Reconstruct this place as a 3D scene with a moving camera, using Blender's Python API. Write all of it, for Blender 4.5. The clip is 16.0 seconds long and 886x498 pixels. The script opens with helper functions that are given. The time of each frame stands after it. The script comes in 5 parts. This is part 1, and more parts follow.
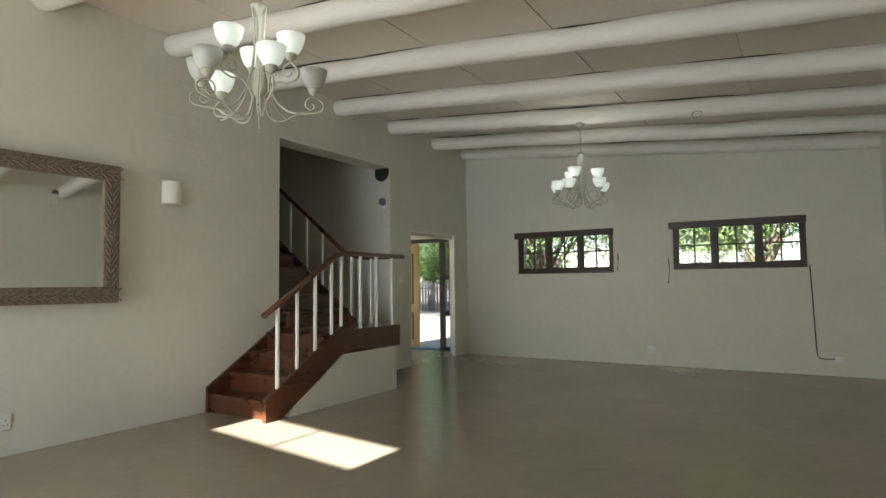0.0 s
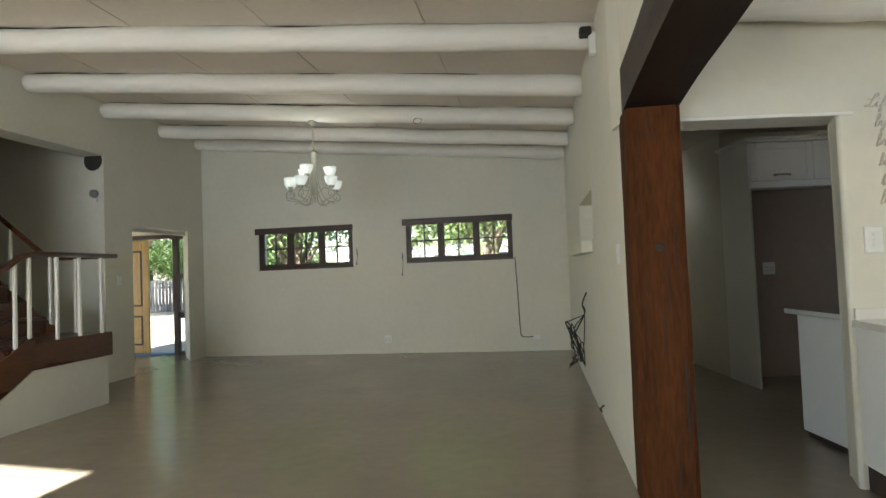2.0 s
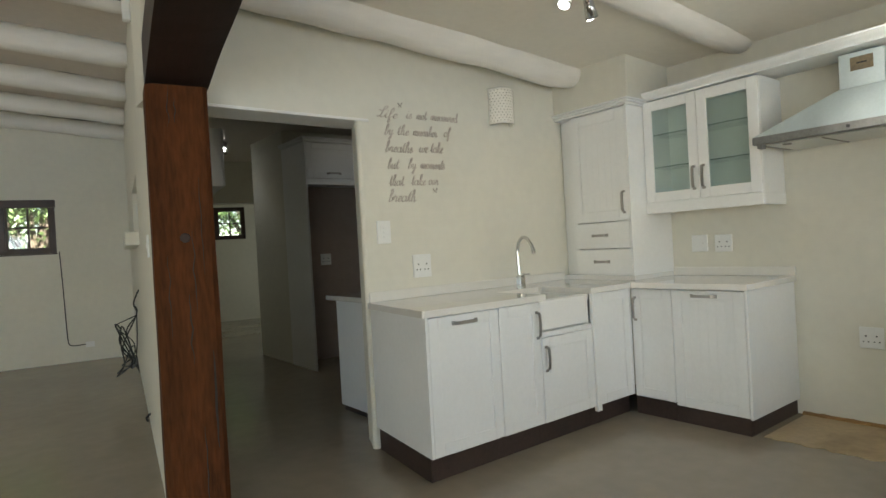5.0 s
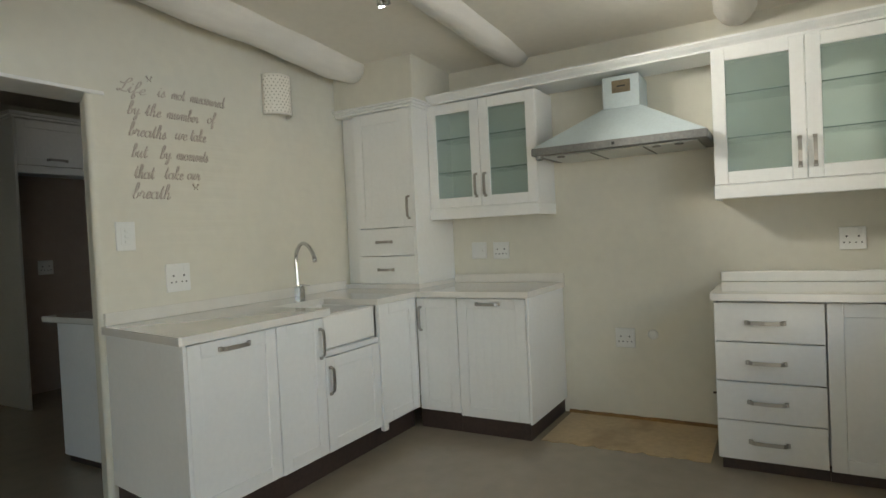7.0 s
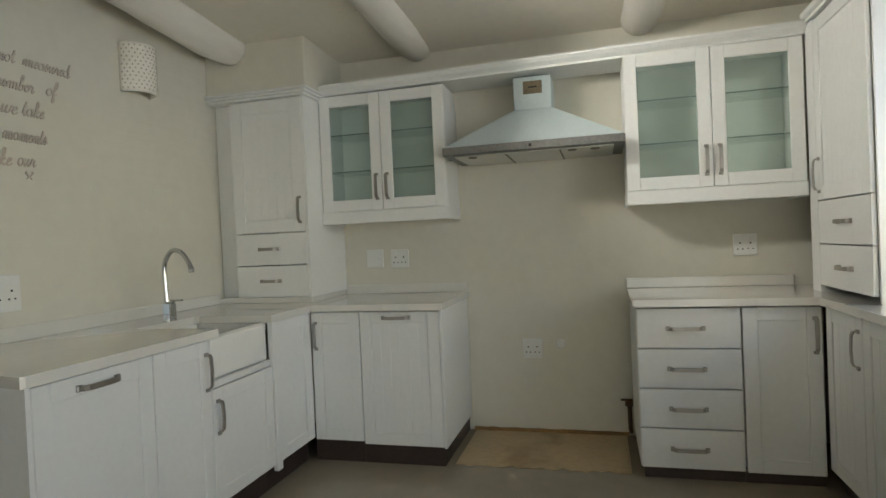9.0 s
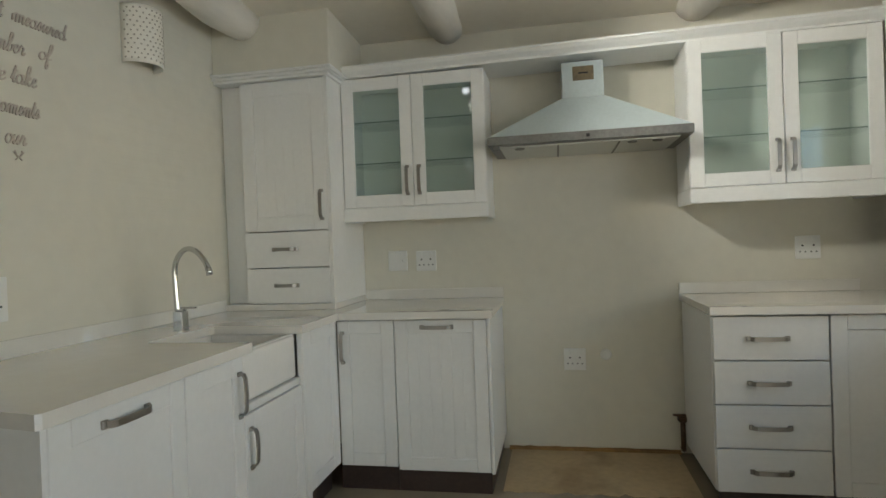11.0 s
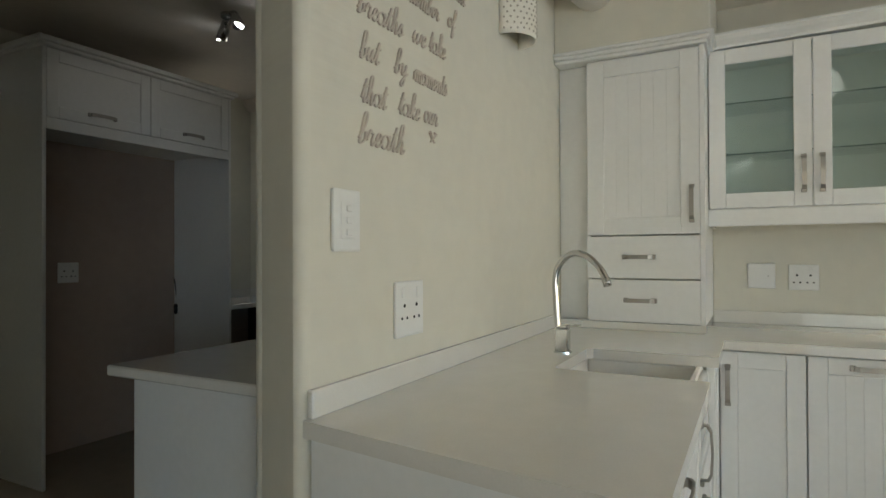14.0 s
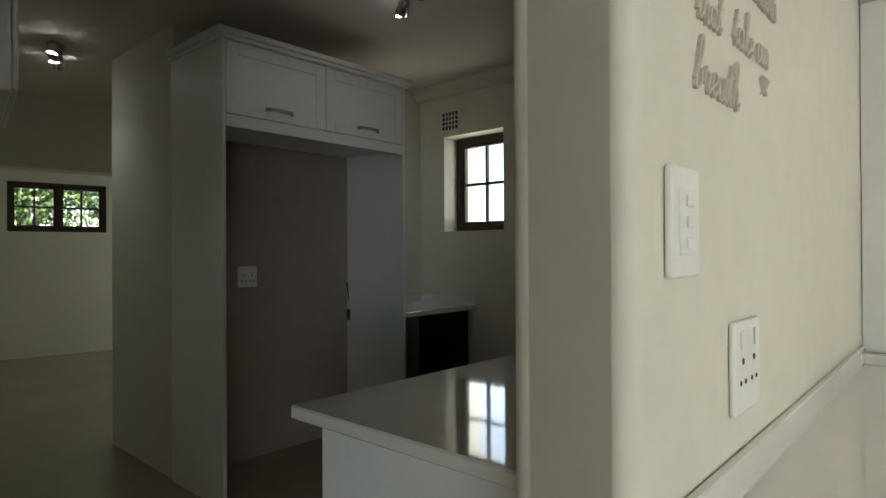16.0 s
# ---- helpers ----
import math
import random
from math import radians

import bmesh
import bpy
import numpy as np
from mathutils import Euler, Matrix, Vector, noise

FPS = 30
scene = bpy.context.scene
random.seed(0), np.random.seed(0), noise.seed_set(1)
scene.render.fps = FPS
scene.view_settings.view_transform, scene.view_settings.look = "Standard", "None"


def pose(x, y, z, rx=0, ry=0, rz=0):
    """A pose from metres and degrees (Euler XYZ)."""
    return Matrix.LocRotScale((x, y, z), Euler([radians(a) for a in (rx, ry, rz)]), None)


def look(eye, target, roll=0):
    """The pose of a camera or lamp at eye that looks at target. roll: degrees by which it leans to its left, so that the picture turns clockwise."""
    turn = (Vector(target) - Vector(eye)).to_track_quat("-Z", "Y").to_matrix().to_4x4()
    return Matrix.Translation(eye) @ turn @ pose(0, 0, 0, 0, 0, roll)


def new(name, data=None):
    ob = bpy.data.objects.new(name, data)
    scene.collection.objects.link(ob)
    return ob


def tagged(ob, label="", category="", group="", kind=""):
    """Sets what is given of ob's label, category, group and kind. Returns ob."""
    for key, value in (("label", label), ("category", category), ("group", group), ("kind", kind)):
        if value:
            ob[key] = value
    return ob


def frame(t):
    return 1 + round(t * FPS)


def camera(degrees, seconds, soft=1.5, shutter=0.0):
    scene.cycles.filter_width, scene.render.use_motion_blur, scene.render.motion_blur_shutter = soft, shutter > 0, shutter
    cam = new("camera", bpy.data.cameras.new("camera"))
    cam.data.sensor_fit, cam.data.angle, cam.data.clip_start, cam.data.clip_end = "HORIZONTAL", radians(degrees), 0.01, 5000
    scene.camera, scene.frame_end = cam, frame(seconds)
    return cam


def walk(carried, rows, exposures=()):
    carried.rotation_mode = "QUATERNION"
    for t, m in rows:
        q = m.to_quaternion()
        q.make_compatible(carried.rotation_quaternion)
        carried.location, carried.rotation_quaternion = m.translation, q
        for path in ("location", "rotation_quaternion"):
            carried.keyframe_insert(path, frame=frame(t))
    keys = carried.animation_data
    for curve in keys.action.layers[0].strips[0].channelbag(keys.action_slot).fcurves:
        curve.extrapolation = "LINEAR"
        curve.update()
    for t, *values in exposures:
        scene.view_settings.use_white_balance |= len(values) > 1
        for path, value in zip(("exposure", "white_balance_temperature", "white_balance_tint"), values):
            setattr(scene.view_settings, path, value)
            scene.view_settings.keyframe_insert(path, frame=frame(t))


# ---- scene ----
cam = camera(73.89, 16.0)
# seconds, x, y, z, yaw, pitch, roll
PATH = [
    (0, 1.1439, 0.9235, 1.2207, 31.34, 3.36, 0.58),
    (0.5, 1.2504, 0.9479, 1.2278, 26.74, 3.22, 1.01),
    (1, 1.3444, 0.9597, 1.2407, 20.45, 2.90, 1.50),
    (1.5, 1.4377, 0.9576, 1.2507, 14.05, 2.47, 1.93),
    (2, 1.5258, 0.9684, 1.2528, 8.86, 2.10, 2.26),
    (2.5, 1.6107, 0.9727, 1.2431, 3.49, 1.70, 2.37),
    (3, 1.6869, 0.9602, 1.2287, -1.44, 1.20, 2.52),
    (3.5, 1.7490, 0.9577, 1.2210, -5.98, 0.67, 2.65),
    (4, 1.8093, 0.9718, 1.2211, -11.90, 0.28, 2.84),
    (4.5, 1.8469, 1.0110, 1.2272, -19.67, -0.07, 3.19),
    (5, 1.8777, 1.0680, 1.2256, -28.92, -0.36, 3.22),
    (5.2, 1.8868, 1.0952, 1.2230, -32.48, -0.48, 3.21),
    (7.3, 2.0651, 1.4803, 1.2562, -53.32, -1.23, 2.63),
    (7.5, 2.0737, 1.5281, 1.2551, -54.77, -1.18, 2.57),
    (8, 2.0975, 1.6567, 1.2535, -58.78, -1.06, 2.63),
    (8.5, 2.1200, 1.7854, 1.2430, -63.07, -0.91, 2.61),
    (8.7, 2.1302, 1.8360, 1.2384, -64.49, -0.85, 2.60),
    (10.8, 2.3227, 2.3799, 1.2332, -69.95, -0.64, 2.16),
    (11, 2.3195, 2.4531, 1.2325, -70.12, -0.56, 2.18),
    (11.5, 2.3005, 2.6339, 1.2208, -70.61, -0.47, 1.95),
    (12, 2.3080, 2.8259, 1.2223, -70.81, -0.37, 1.62),
    (12.5, 2.3484, 3.0158, 1.2456, -69.07, -0.30, 1.44),
    (13, 2.3821, 3.1772, 1.2470, -64.55, -0.04, 1.21),
    (13.5, 2.3806, 3.3186, 1.2352, -58.51, 0.34, 0.73),
    (14, 2.3767, 3.4652, 1.2491, -53.26, 0.49, 0.27),
    (14.5, 2.3833, 3.6185, 1.2707, -50.28, 0.46, 0.10),
    (15, 2.4249, 3.7628, 1.2758, -48.07, 0.50, 0.05),
    (15.5, 2.5167, 3.9127, 1.2880, -43.95, 0.25, 0.20),
    (16, 2.6026, 4.0608, 1.2911, -39.18, 0.26, 0.30),
]
walk(cam, [(t, pose(x, y, z, 90 + pitch, roll, yaw)) for t, x, y, z, yaw, pitch, roll in PATH],
     exposures=[(0.0, 2.90), (2.0, 3.14), (4.0, 3.04), (5.0, 2.98), (7.5, 2.56), (8.5, 2.42), (12.0, 2.40), (13.0, 2.46), (15.0, 3.04), (16.0, 3.16)])

# ---------------------------------------------------------------- sky, sun, daylight in the openings
world = bpy.data.worlds.new("world")
scene.world = world
world.use_nodes = True
wn = world.node_tree
sky = wn.nodes.new("ShaderNodeTexSky")
sky.sky_type, sky.sun_disc = "NISHITA", False
sky.sun_elevation, sky.sun_rotation = radians(32), radians(180)
wn.links.new(sky.outputs["Color"], wn.nodes["Background"].inputs["Color"])
wn.nodes["Background"].inputs["Strength"].default_value = 0.055

sun = new("sun", bpy.data.lights.new("sun", "SUN"))
sun.data.energy, sun.data.angle, sun.data.color = 5.0, radians(0.5), (1.0, 0.985, 0.95)
sun.matrix_world = look((0, -10, 6.249), (0, 0, 0))


def area_lamp(name, eye, target, w, h, watts, color, spread=180):
    ob = new(name, bpy.data.lights.new(name, "AREA"))
    ob.data.shape, ob.data.size, ob.data.size_y = "RECTANGLE", w, h
    ob.data.energy, ob.data.color, ob.data.spread = watts, color, radians(spread)
    ob.matrix_world = look(eye, target)
    return ob


# openings: blue skylight falls downwards, warm light off the sunlit ground rises
area_lamp("skylight_south_opening", (-1.8, -2.42, 1.55), (-1.8, 4.0, 0.0), 2.8, 1.3, 6.2, (0.28, 0.63, 1.0), 120)
area_lamp("ground_light_south_opening", (-1.8, -2.42, 0.55), (-1.8, 4.0, 2.9), 2.8, 0.9, 4.0, (1.0, 0.94, 0.80))
area_lamp("daylight_west_opening", (-3.78, 0.1, 1.15), (5, 0.6, 1.3), 3.0, 2.1, 1.9, (1.0, 0.90, 0.68))
# cool and warm kitchen fill, set in a window opening added out of view
area_lamp("cool_fill_kitchen", (4.28, 0.62, 1.70), (3.9, 4.5, 0.8), 1.5, 0.7, 1.4, (0.25, 0.56, 1.0))
area_lamp("warm_fill_kitchen", (4.28, 0.62, 1.25), (3.9, 4.5, 2.7), 1.5, 0.3, 1.4, (1.0, 0.86, 0.58))
area_lamp("daylight_scullery_window", (5.893, 7.44, 1.825), (2.93, 6.976, 1.825), 0.57, 0.74, 0.24, (1.0, 0.97, 0.95))
# added fill with no opening behind it, brightens the back room and passage
area_lamp("fill_back_room", (6.5, 11.6, 1.5), (3.0, 11.0, 0.6), 1.6, 1.4, 2.2, (0.90, 1.0, 0.95))

# ---------------------------------------------------------------- materials


def material(name, color, rough=0.5, metal=0.0, vary=0.12, scale=6.0, fine=60.0, bump=0.15, depth=0.004, stretch=(1, 1, 1), dirt=None, dirt_amount=0.0, coat=0.0, bump_scale=None, ridges=0.0, gloss=0.5, dirt_scale=1.3):
    m = bpy.data.materials.new(name)
    m.use_nodes = True
    t, p = m.node_tree, m.node_tree.nodes["Principled BSDF"]
    p.inputs["Roughness"].default_value, p.inputs["Metallic"].default_value = rough, metal
    p.inputs["Coat Weight"].default_value = coat
    p.inputs["Specular IOR Level"].default_value = gloss
    geo = t.nodes.new("ShaderNodeNewGeometry")
    mp = t.nodes.new("ShaderNodeMapping")
    mp.inputs["Scale"].default_value = stretch
    t.links.new(geo.outputs["Position"], mp.inputs["Vector"])
    big, small = t.nodes.new("ShaderNodeTexNoise"), t.nodes.new("ShaderNodeTexNoise")
    big.inputs["Scale"].default_value, big.inputs["Detail"].default_value = scale, 4
    small.inputs["Scale"].default_value, small.inputs["Detail"].default_value = fine, 5
    for n in (big, small):
        t.links.new(mp.outputs["Vector"], n.inputs["Vector"])
    add = t.nodes.new("ShaderNodeMath")
    add.operation = "ADD"
    t.links.new(big.outputs["Fac"], add.inputs[0])
    t.links.new(small.outputs["Fac"], add.inputs[1])
    ramp = t.nodes.new("ShaderNodeMapRange")
    ramp.inputs["From Min"].default_value, ramp.inputs["From Max"].default_value = 0.7, 1.3
    t.links.new(add.outputs[0], ramp.inputs["Value"])
    mix = t.nodes.new("ShaderNodeMix")
    mix.data_type = "RGBA"
    mix.inputs["A"].default_value = (*[c * (1 - vary) for c in color], 1)
    mix.inputs["B"].default_value = (*[min(1, c * (1 + vary)) for c in color], 1)
    t.links.new(ramp.outputs["Result"], mix.inputs["Factor"])
    out = mix.outputs["Result"]
    if dirt:
        spots = t.nodes.new("ShaderNodeTexNoise")
        spots.inputs["Scale"].default_value, spots.inputs["Detail"].default_value = dirt_scale, 7
        t.links.new((mp if dirt_scale > 2 else geo).outputs["Vector" if dirt_scale > 2 else "Position"], spots.inputs["Vector"])
        sel = t.nodes.new("ShaderNodeMapRange")
        sel.inputs["From Min"].default_value, sel.inputs["From Max"].default_value = 0.52, 0.75
        sel.inputs["To Max"].default_value = dirt_amount
        t.links.new(spots.outputs["Fac"], sel.inputs["Value"])
        over = t.nodes.new("ShaderNodeMix")
        over.data_type = "RGBA"
        over.inputs["B"].default_value = (*dirt, 1)
        t.links.new(sel.outputs["Result"], over.inputs["Factor"])
        t.links.new(out, over.inputs["A"])
        out = over.outputs["Result"]
    t.links.new(out, p.inputs["Base Color"])
    rr = t.nodes.new("ShaderNodeMapRange")
    rr.inputs["To Min"].default_value, rr.inputs["To Max"].default_value = max(0.02, rough * 0.8), min(1, rough * 1.25)
    t.links.new(big.outputs["Fac"], rr.inputs["Value"])
    t.links.new(rr.outputs["Result"], p.inputs["Roughness"])
    if bump:
        b = t.nodes.new("ShaderNodeBump")
        b.inputs["Strength"].default_value, b.inputs["Distance"].default_value = bump, depth
        src = add
        if bump_scale:
            bn = t.nodes.new("ShaderNodeTexNoise")
            bn.inputs["Scale"].default_value, bn.inputs["Detail"].default_value = bump_scale, 3
            t.links.new(mp.outputs["Vector"], bn.inputs["Vector"])
            src = bn
        if ridges:                                # level trowel ridges, in patches
            mr, rn, pn_ = t.nodes.new("ShaderNodeMapping"), t.nodes.new("ShaderNodeTexNoise"), t.nodes.new("ShaderNodeTexNoise")
            mr.inputs["Scale"].default_value = (0.9, 0.9, 26)
            rn.inputs["Scale"].default_value, rn.inputs["Detail"].default_value = 1.0, 2
            pn_.inputs["Scale"].default_value = 0.8
            t.links.new(geo.outputs["Position"], mr.inputs["Vector"])
            t.links.new(mr.outputs["Vector"], rn.inputs["Vector"])
            t.links.new(geo.outputs["Position"], pn_.inputs["Vector"])
            sel = t.nodes.new("ShaderNodeMapRange")
            sel.inputs["From Min"].default_value, sel.inputs["From Max"].default_value, sel.inputs["To Max"].default_value = 0.45, 0.65, ridges
            t.links.new(pn_.outputs["Fac"], sel.inputs["Value"])
            ma = t.nodes.new("ShaderNodeMath")
            ma.operation = "MULTIPLY_ADD"
            t.links.new(rn.outputs["Fac"], ma.inputs[0])
            t.links.new(sel.outputs["Result"], ma.inputs[1])
            t.links.new(src.outputs[0], ma.inputs[2])
            src = ma
        t.links.new(src.outputs[0], b.inputs["Height"])
        t.links.new(b.outputs["Normal"], p.inputs["Normal"])
    return m


PLASTER = material("cream_plaster", (0.69, 0.666, 0.572), 0.75, vary=0.035, scale=1.6, fine=14, bump=0.5, depth=0.02, bump_scale=3.0, ridges=0.30)
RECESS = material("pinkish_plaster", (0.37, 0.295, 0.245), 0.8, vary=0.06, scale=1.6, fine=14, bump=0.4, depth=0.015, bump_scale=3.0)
FLOOR = material("polished_screed", (0.295, 0.250, 0.184), 0.20, vary=0.07, scale=0.9, fine=9, bump=0, dirt=(0.23, 0.19, 0.135), dirt_amount=0.35, gloss=0.5)
BARE = material("bare_screed", (0.46, 0.34, 0.19), 0.4, vary=0.14, scale=3, fine=25, bump=0.12, dirt=(0.20, 0.12, 0.05), dirt_amount=0.9, dirt_scale=2.6)
RUSTSTAIN = material("rusty_mortar", (0.26, 0.15, 0.055), 0.8, vary=0.3, scale=7, fine=40, bump=0.4, dirt=(0.10, 0.05, 0.02), dirt_amount=0.8, dirt_scale=4.0)
BOARD = material("ceiling_board_paint", (0.66, 0.60, 0.53), 0.7, vary=0.04, scale=1.5, fine=20, bump=0.1)
CEILPAINT = material("kitchen_ceiling_paint", (0.79, 0.75, 0.66), 0.7, vary=0.03, scale=1.5, fine=20, bump=0.1)
POLE = material("whitewashed_pole", (0.78, 0.75, 0.69), 0.6, vary=0.05, scale=3, fine=22, bump=0.5, depth=0.01, stretch=(0.25, 1, 1))
CRACK = material("dark_gap", (0.03, 0.028, 0.025), 0.9, bump=0)
POSTWOOD = material("red_brown_timber", (0.086, 0.0295, 0.0105), 0.85, gloss=0.12, vary=0.38, scale=9, fine=60, bump=0.6, depth=0.005, stretch=(1, 1, 0.16), dirt=(0.016, 0.008, 0.005), dirt_amount=0.95, dirt_scale=4.5)
LINTELWOOD = material("dark_timber", (0.022, 0.012, 0.008), 0.5, vary=0.35, scale=6, fine=50, bump=0.5, depth=0.006, stretch=(1, 0.12, 1))
STAIRWOOD = material("varnished_mahogany", (0.085, 0.029, 0.012), 0.28, vary=0.4, scale=7, fine=60, bump=0.15, depth=0.002, stretch=(1, 0.2, 1), coat=0.3)
FRAMEWOOD = material("dark_window_wood", (0.042, 0.022, 0.015), 0.45, vary=0.3, scale=10, fine=70, bump=0.2, stretch=(1, 1, 1))
DOORWOOD = material("honey_door_wood", (0.50, 0.31, 0.09), 0.4, vary=0.25, scale=8, fine=60, bump=0.2, stretch=(1, 1, 0.15))
WHITE = material("white_gloss_paint", (0.80, 0.79, 0.76), 0.35, vary=0.03, scale=5, fine=40, bump=0.05)
CABINET = material("cream_cabinet_paint", (0.81, 0.81, 0.785), 0.34, vary=0.025, scale=3, fine=40, bump=0.06, depth=0.002)
QUARTZ = material("cream_quartz", (0.77, 0.745, 0.685), 0.06, vary=0.03, scale=14, fine=180, bump=0, coat=0.6)
CERAMIC = material("white_ceramic", (0.84, 0.825, 0.78), 0.2, vary=0.02, bump=0)
PLINTH = material("dark_plinth", (0.045, 0.028, 0.022), 0.45, vary=0.25, scale=6, fine=50, bump=0.1)
NICKEL = material("brushed_nickel", (0.38, 0.36, 0.33), 0.34, 1.0, vary=0.06, scale=12, fine=200, bump=0.05, depth=0.001)
CHROME = material("chrome", (0.58, 0.58, 0.57), 0.12, 1.0, vary=0.03, bump=0)
STEEL = material("brushed_steel", (0.62, 0.63, 0.62), 0.33, 1.0, vary=0.05, scale=5, fine=120, bump=0.05, depth=0.001, stretch=(1, 8, 1))
STEELDARK = material("steel_rim", (0.20, 0.20, 0.19), 0.5, 0.5, vary=0.2, bump=0.05)
PLASTIC = material("white_plastic", (0.78, 0.78, 0.75), 0.3, vary=0.02, bump=0)
BLACK = material("black_rubber", (0.012, 0.012, 0.012), 0.5, vary=0.2, bump=0)
LETTER = material("grey_beige_letters", (0.54, 0.48, 0.41), 0.5, vary=0.08, bump=0)
SAGE = material("antique_white_metal", (0.42, 0.405, 0.325), 0.45, vary=0.12, scale=20, fine=90, bump=0.1)
CARVED = material("carved_grey_wood", (0.22, 0.17, 0.12), 0.6, vary=0.45, scale=30, fine=90, bump=1.0, depth=0.012)
MIRRORGLASS = material("mirror_glass", (0.85, 0.87, 0.85), 0.03, 1.0, vary=0.0, bump=0)
CERAMICLAMP = material("bisque_lamp", (0.90, 0.865, 0.77), 0.8, vary=0.04, bump=0.1)
SHELFPAINT = material("cabinet_inside", (0.78, 0.80, 0.75), 0.5, vary=0.03, bump=0)
RUST = material("rusty_pipe", (0.10, 0.06, 0.035), 0.5, 0.6, vary=0.4, scale=20, bump=0.3)
BARK = material("tree_bark", (0.12, 0.085, 0.06), 0.9, vary=0.4, scale=8, fine=40, bump=0.8, depth=0.02, stretch=(1, 1, 0.3))
LEAF = material("green_leaves", (0.048, 0.092, 0.018), 0.5, vary=0.5, scale=1.2, fine=9, bump=0)
LEAFLIGHT = material("pale_leaves", (0.10, 0.15, 0.045), 0.5, vary=0.5, scale=1.2, fine=9, bump=0)
GROUND = material("dry_ground", (0.30, 0.275, 0.23), 0.9, vary=0.2, scale=0.6, fine=8, bump=0.3, dirt=(0.10, 0.13, 0.05), dirt_amount=0.6)
FENCE = material("grey_fence", (0.05, 0.053, 0.058), 0.7, vary=0.2, scale=3, fine=20, bump=0.2)
OUTWALL = material("pale_garden_wall", (0.19, 0.26, 0.36), 0.8, vary=0.1, scale=1, bump=0.2)


def glass_material(name, tint, milky=0.0):
    m = bpy.data.materials.new(name)
    m.use_nodes = True
    t = m.node_tree
    t.nodes.remove(t.nodes["Principled BSDF"])
    tr, gl, mx, lw = t.nodes.new("ShaderNodeBsdfTransparent"), t.nodes.new("ShaderNodeBsdfGlossy"), t.nodes.new("ShaderNodeMixShader"), t.nodes.new("ShaderNodeLayerWeight")
    tr.inputs["Color"].default_value = (*tint, 1)
    gl.inputs["Roughness"].default_value = 0.02
    lw.inputs["Blend"].default_value = 0.5
    pw, sc = t.nodes.new("ShaderNodeMath"), t.nodes.new("ShaderNodeMath")
    pw.operation, pw.inputs[1].default_value = "POWER", 5
    sc.operation, sc.inputs[1].default_value, sc.inputs[2].default_value = "MULTIPLY_ADD", 0.8, 0.035
    t.links.new(lw.outputs["Facing"], pw.inputs[0])
    t.links.new(pw.outputs[0], sc.inputs[0])
    t.links.new(sc.outputs[0], mx.inputs["Fac"])
    if milky:
        df, mm = t.nodes.new("ShaderNodeBsdfDiffuse"), t.nodes.new("ShaderNodeMixShader")
        df.inputs["Color"].default_value = (0.60, 0.72, 0.67, 1)
        mm.inputs["Fac"].default_value = milky
        t.links.new(tr.outputs["BSDF"], mm.inputs[1])
        t.links.new(df.outputs["BSDF"], mm.inputs[2])
        t.links.new(mm.outputs["Shader"], mx.inputs[1])
    else:
        t.links.new(tr.outputs["BSDF"], mx.inputs[1])
    t.links.new(gl.outputs["BSDF"], mx.inputs[2])
    t.links.new(mx.outputs["Shader"], t.nodes["Material Output"].inputs["Surface"])
    return m


PANE = glass_material("window_glass", (0.96, 0.98, 0.97))
CABGLASS = glass_material("cabinet_glass", (0.89, 0.945, 0.92), 0.14)
CLEARSHELF = glass_material("clear_glass", (0.98, 0.99, 0.985))
SHELFGLASS = material("glass_shelf_edge", (0.05, 0.12, 0.10), 0.1, vary=0.1, bump=0)


def glow_material(name, color, strength, base):
    m = bpy.data.materials.new(name)
    m.use_nodes = True
    p = m.node_tree.nodes["Principled BSDF"]
    p.inputs["Base Color"].default_value = (*base, 1)
    p.inputs["Roughness"].default_value = 0.4
    p.inputs["Emission Color"].default_value = (*color, 1)
    p.inputs["Emission Strength"].default_value = strength
    return m


SHADE_LIT = glow_material("lit_frosted_glass", (0.90, 1.0, 0.92), 0.055, (0.75, 0.78, 0.72))
SHADE_OFF = material("frosted_glass", (0.44, 0.46, 0.42), 0.35, vary=0.04, bump=0)
BULB = glow_material("bulb", (1.0, 0.98, 0.9), 0.6, (0.8, 0.8, 0.8))
SPOTFACE = glow_material("spot_lamp_face", (0.95, 0.98, 1.0), 3.0, (0.9, 0.9, 0.9))

# ---------------------------------------------------------------- building helpers
KM = pose(3.54, 4.5, 0, 0, 0, 8.911)       # the kitchen's own axes: u along the lettered wall, n through it
ID = Matrix()
BASE = {}


def thing(name, base, label, category, group="", kind="", axes=ID):
    ob = new(name)
    ob.matrix_world = axes @ Matrix.Translation(base)
    BASE[ob] = Vector(base)
    return tagged(ob, label, category, group, kind)


def top_of(ob):
    while ob.parent:
        ob = ob.parent
    return ob


def mesh_of(name, bm, mat, smooth=False):
    bmesh.ops.recalc_face_normals(bm, faces=bm.faces)
    me = bpy.data.meshes.new(name)
    for f in bm.faces:
        f.smooth = smooth
    bm.to_mesh(me)
    bm.free()
    for x in mat if isinstance(mat, (list, tuple)) else (mat,):
        me.materials.append(x)
    return me


def part(name, bm, mat, parent, label="", smooth=False):
    bmesh.ops.translate(bm, verts=bm.verts, vec=-BASE[top_of(parent)])
    ob = new(name, mesh_of(name, bm, mat, smooth))
    ob.parent = parent
    return tagged(ob, label)


def structure(name, bm, mat, label="", category="", axes=ID, smooth=False):
    ob = new(name, mesh_of(name, bm, mat, smooth))
    ob.matrix_world = axes
    BASE[ob] = Vector((0, 0, 0))
    return tagged(ob, label, category, kind="structure")


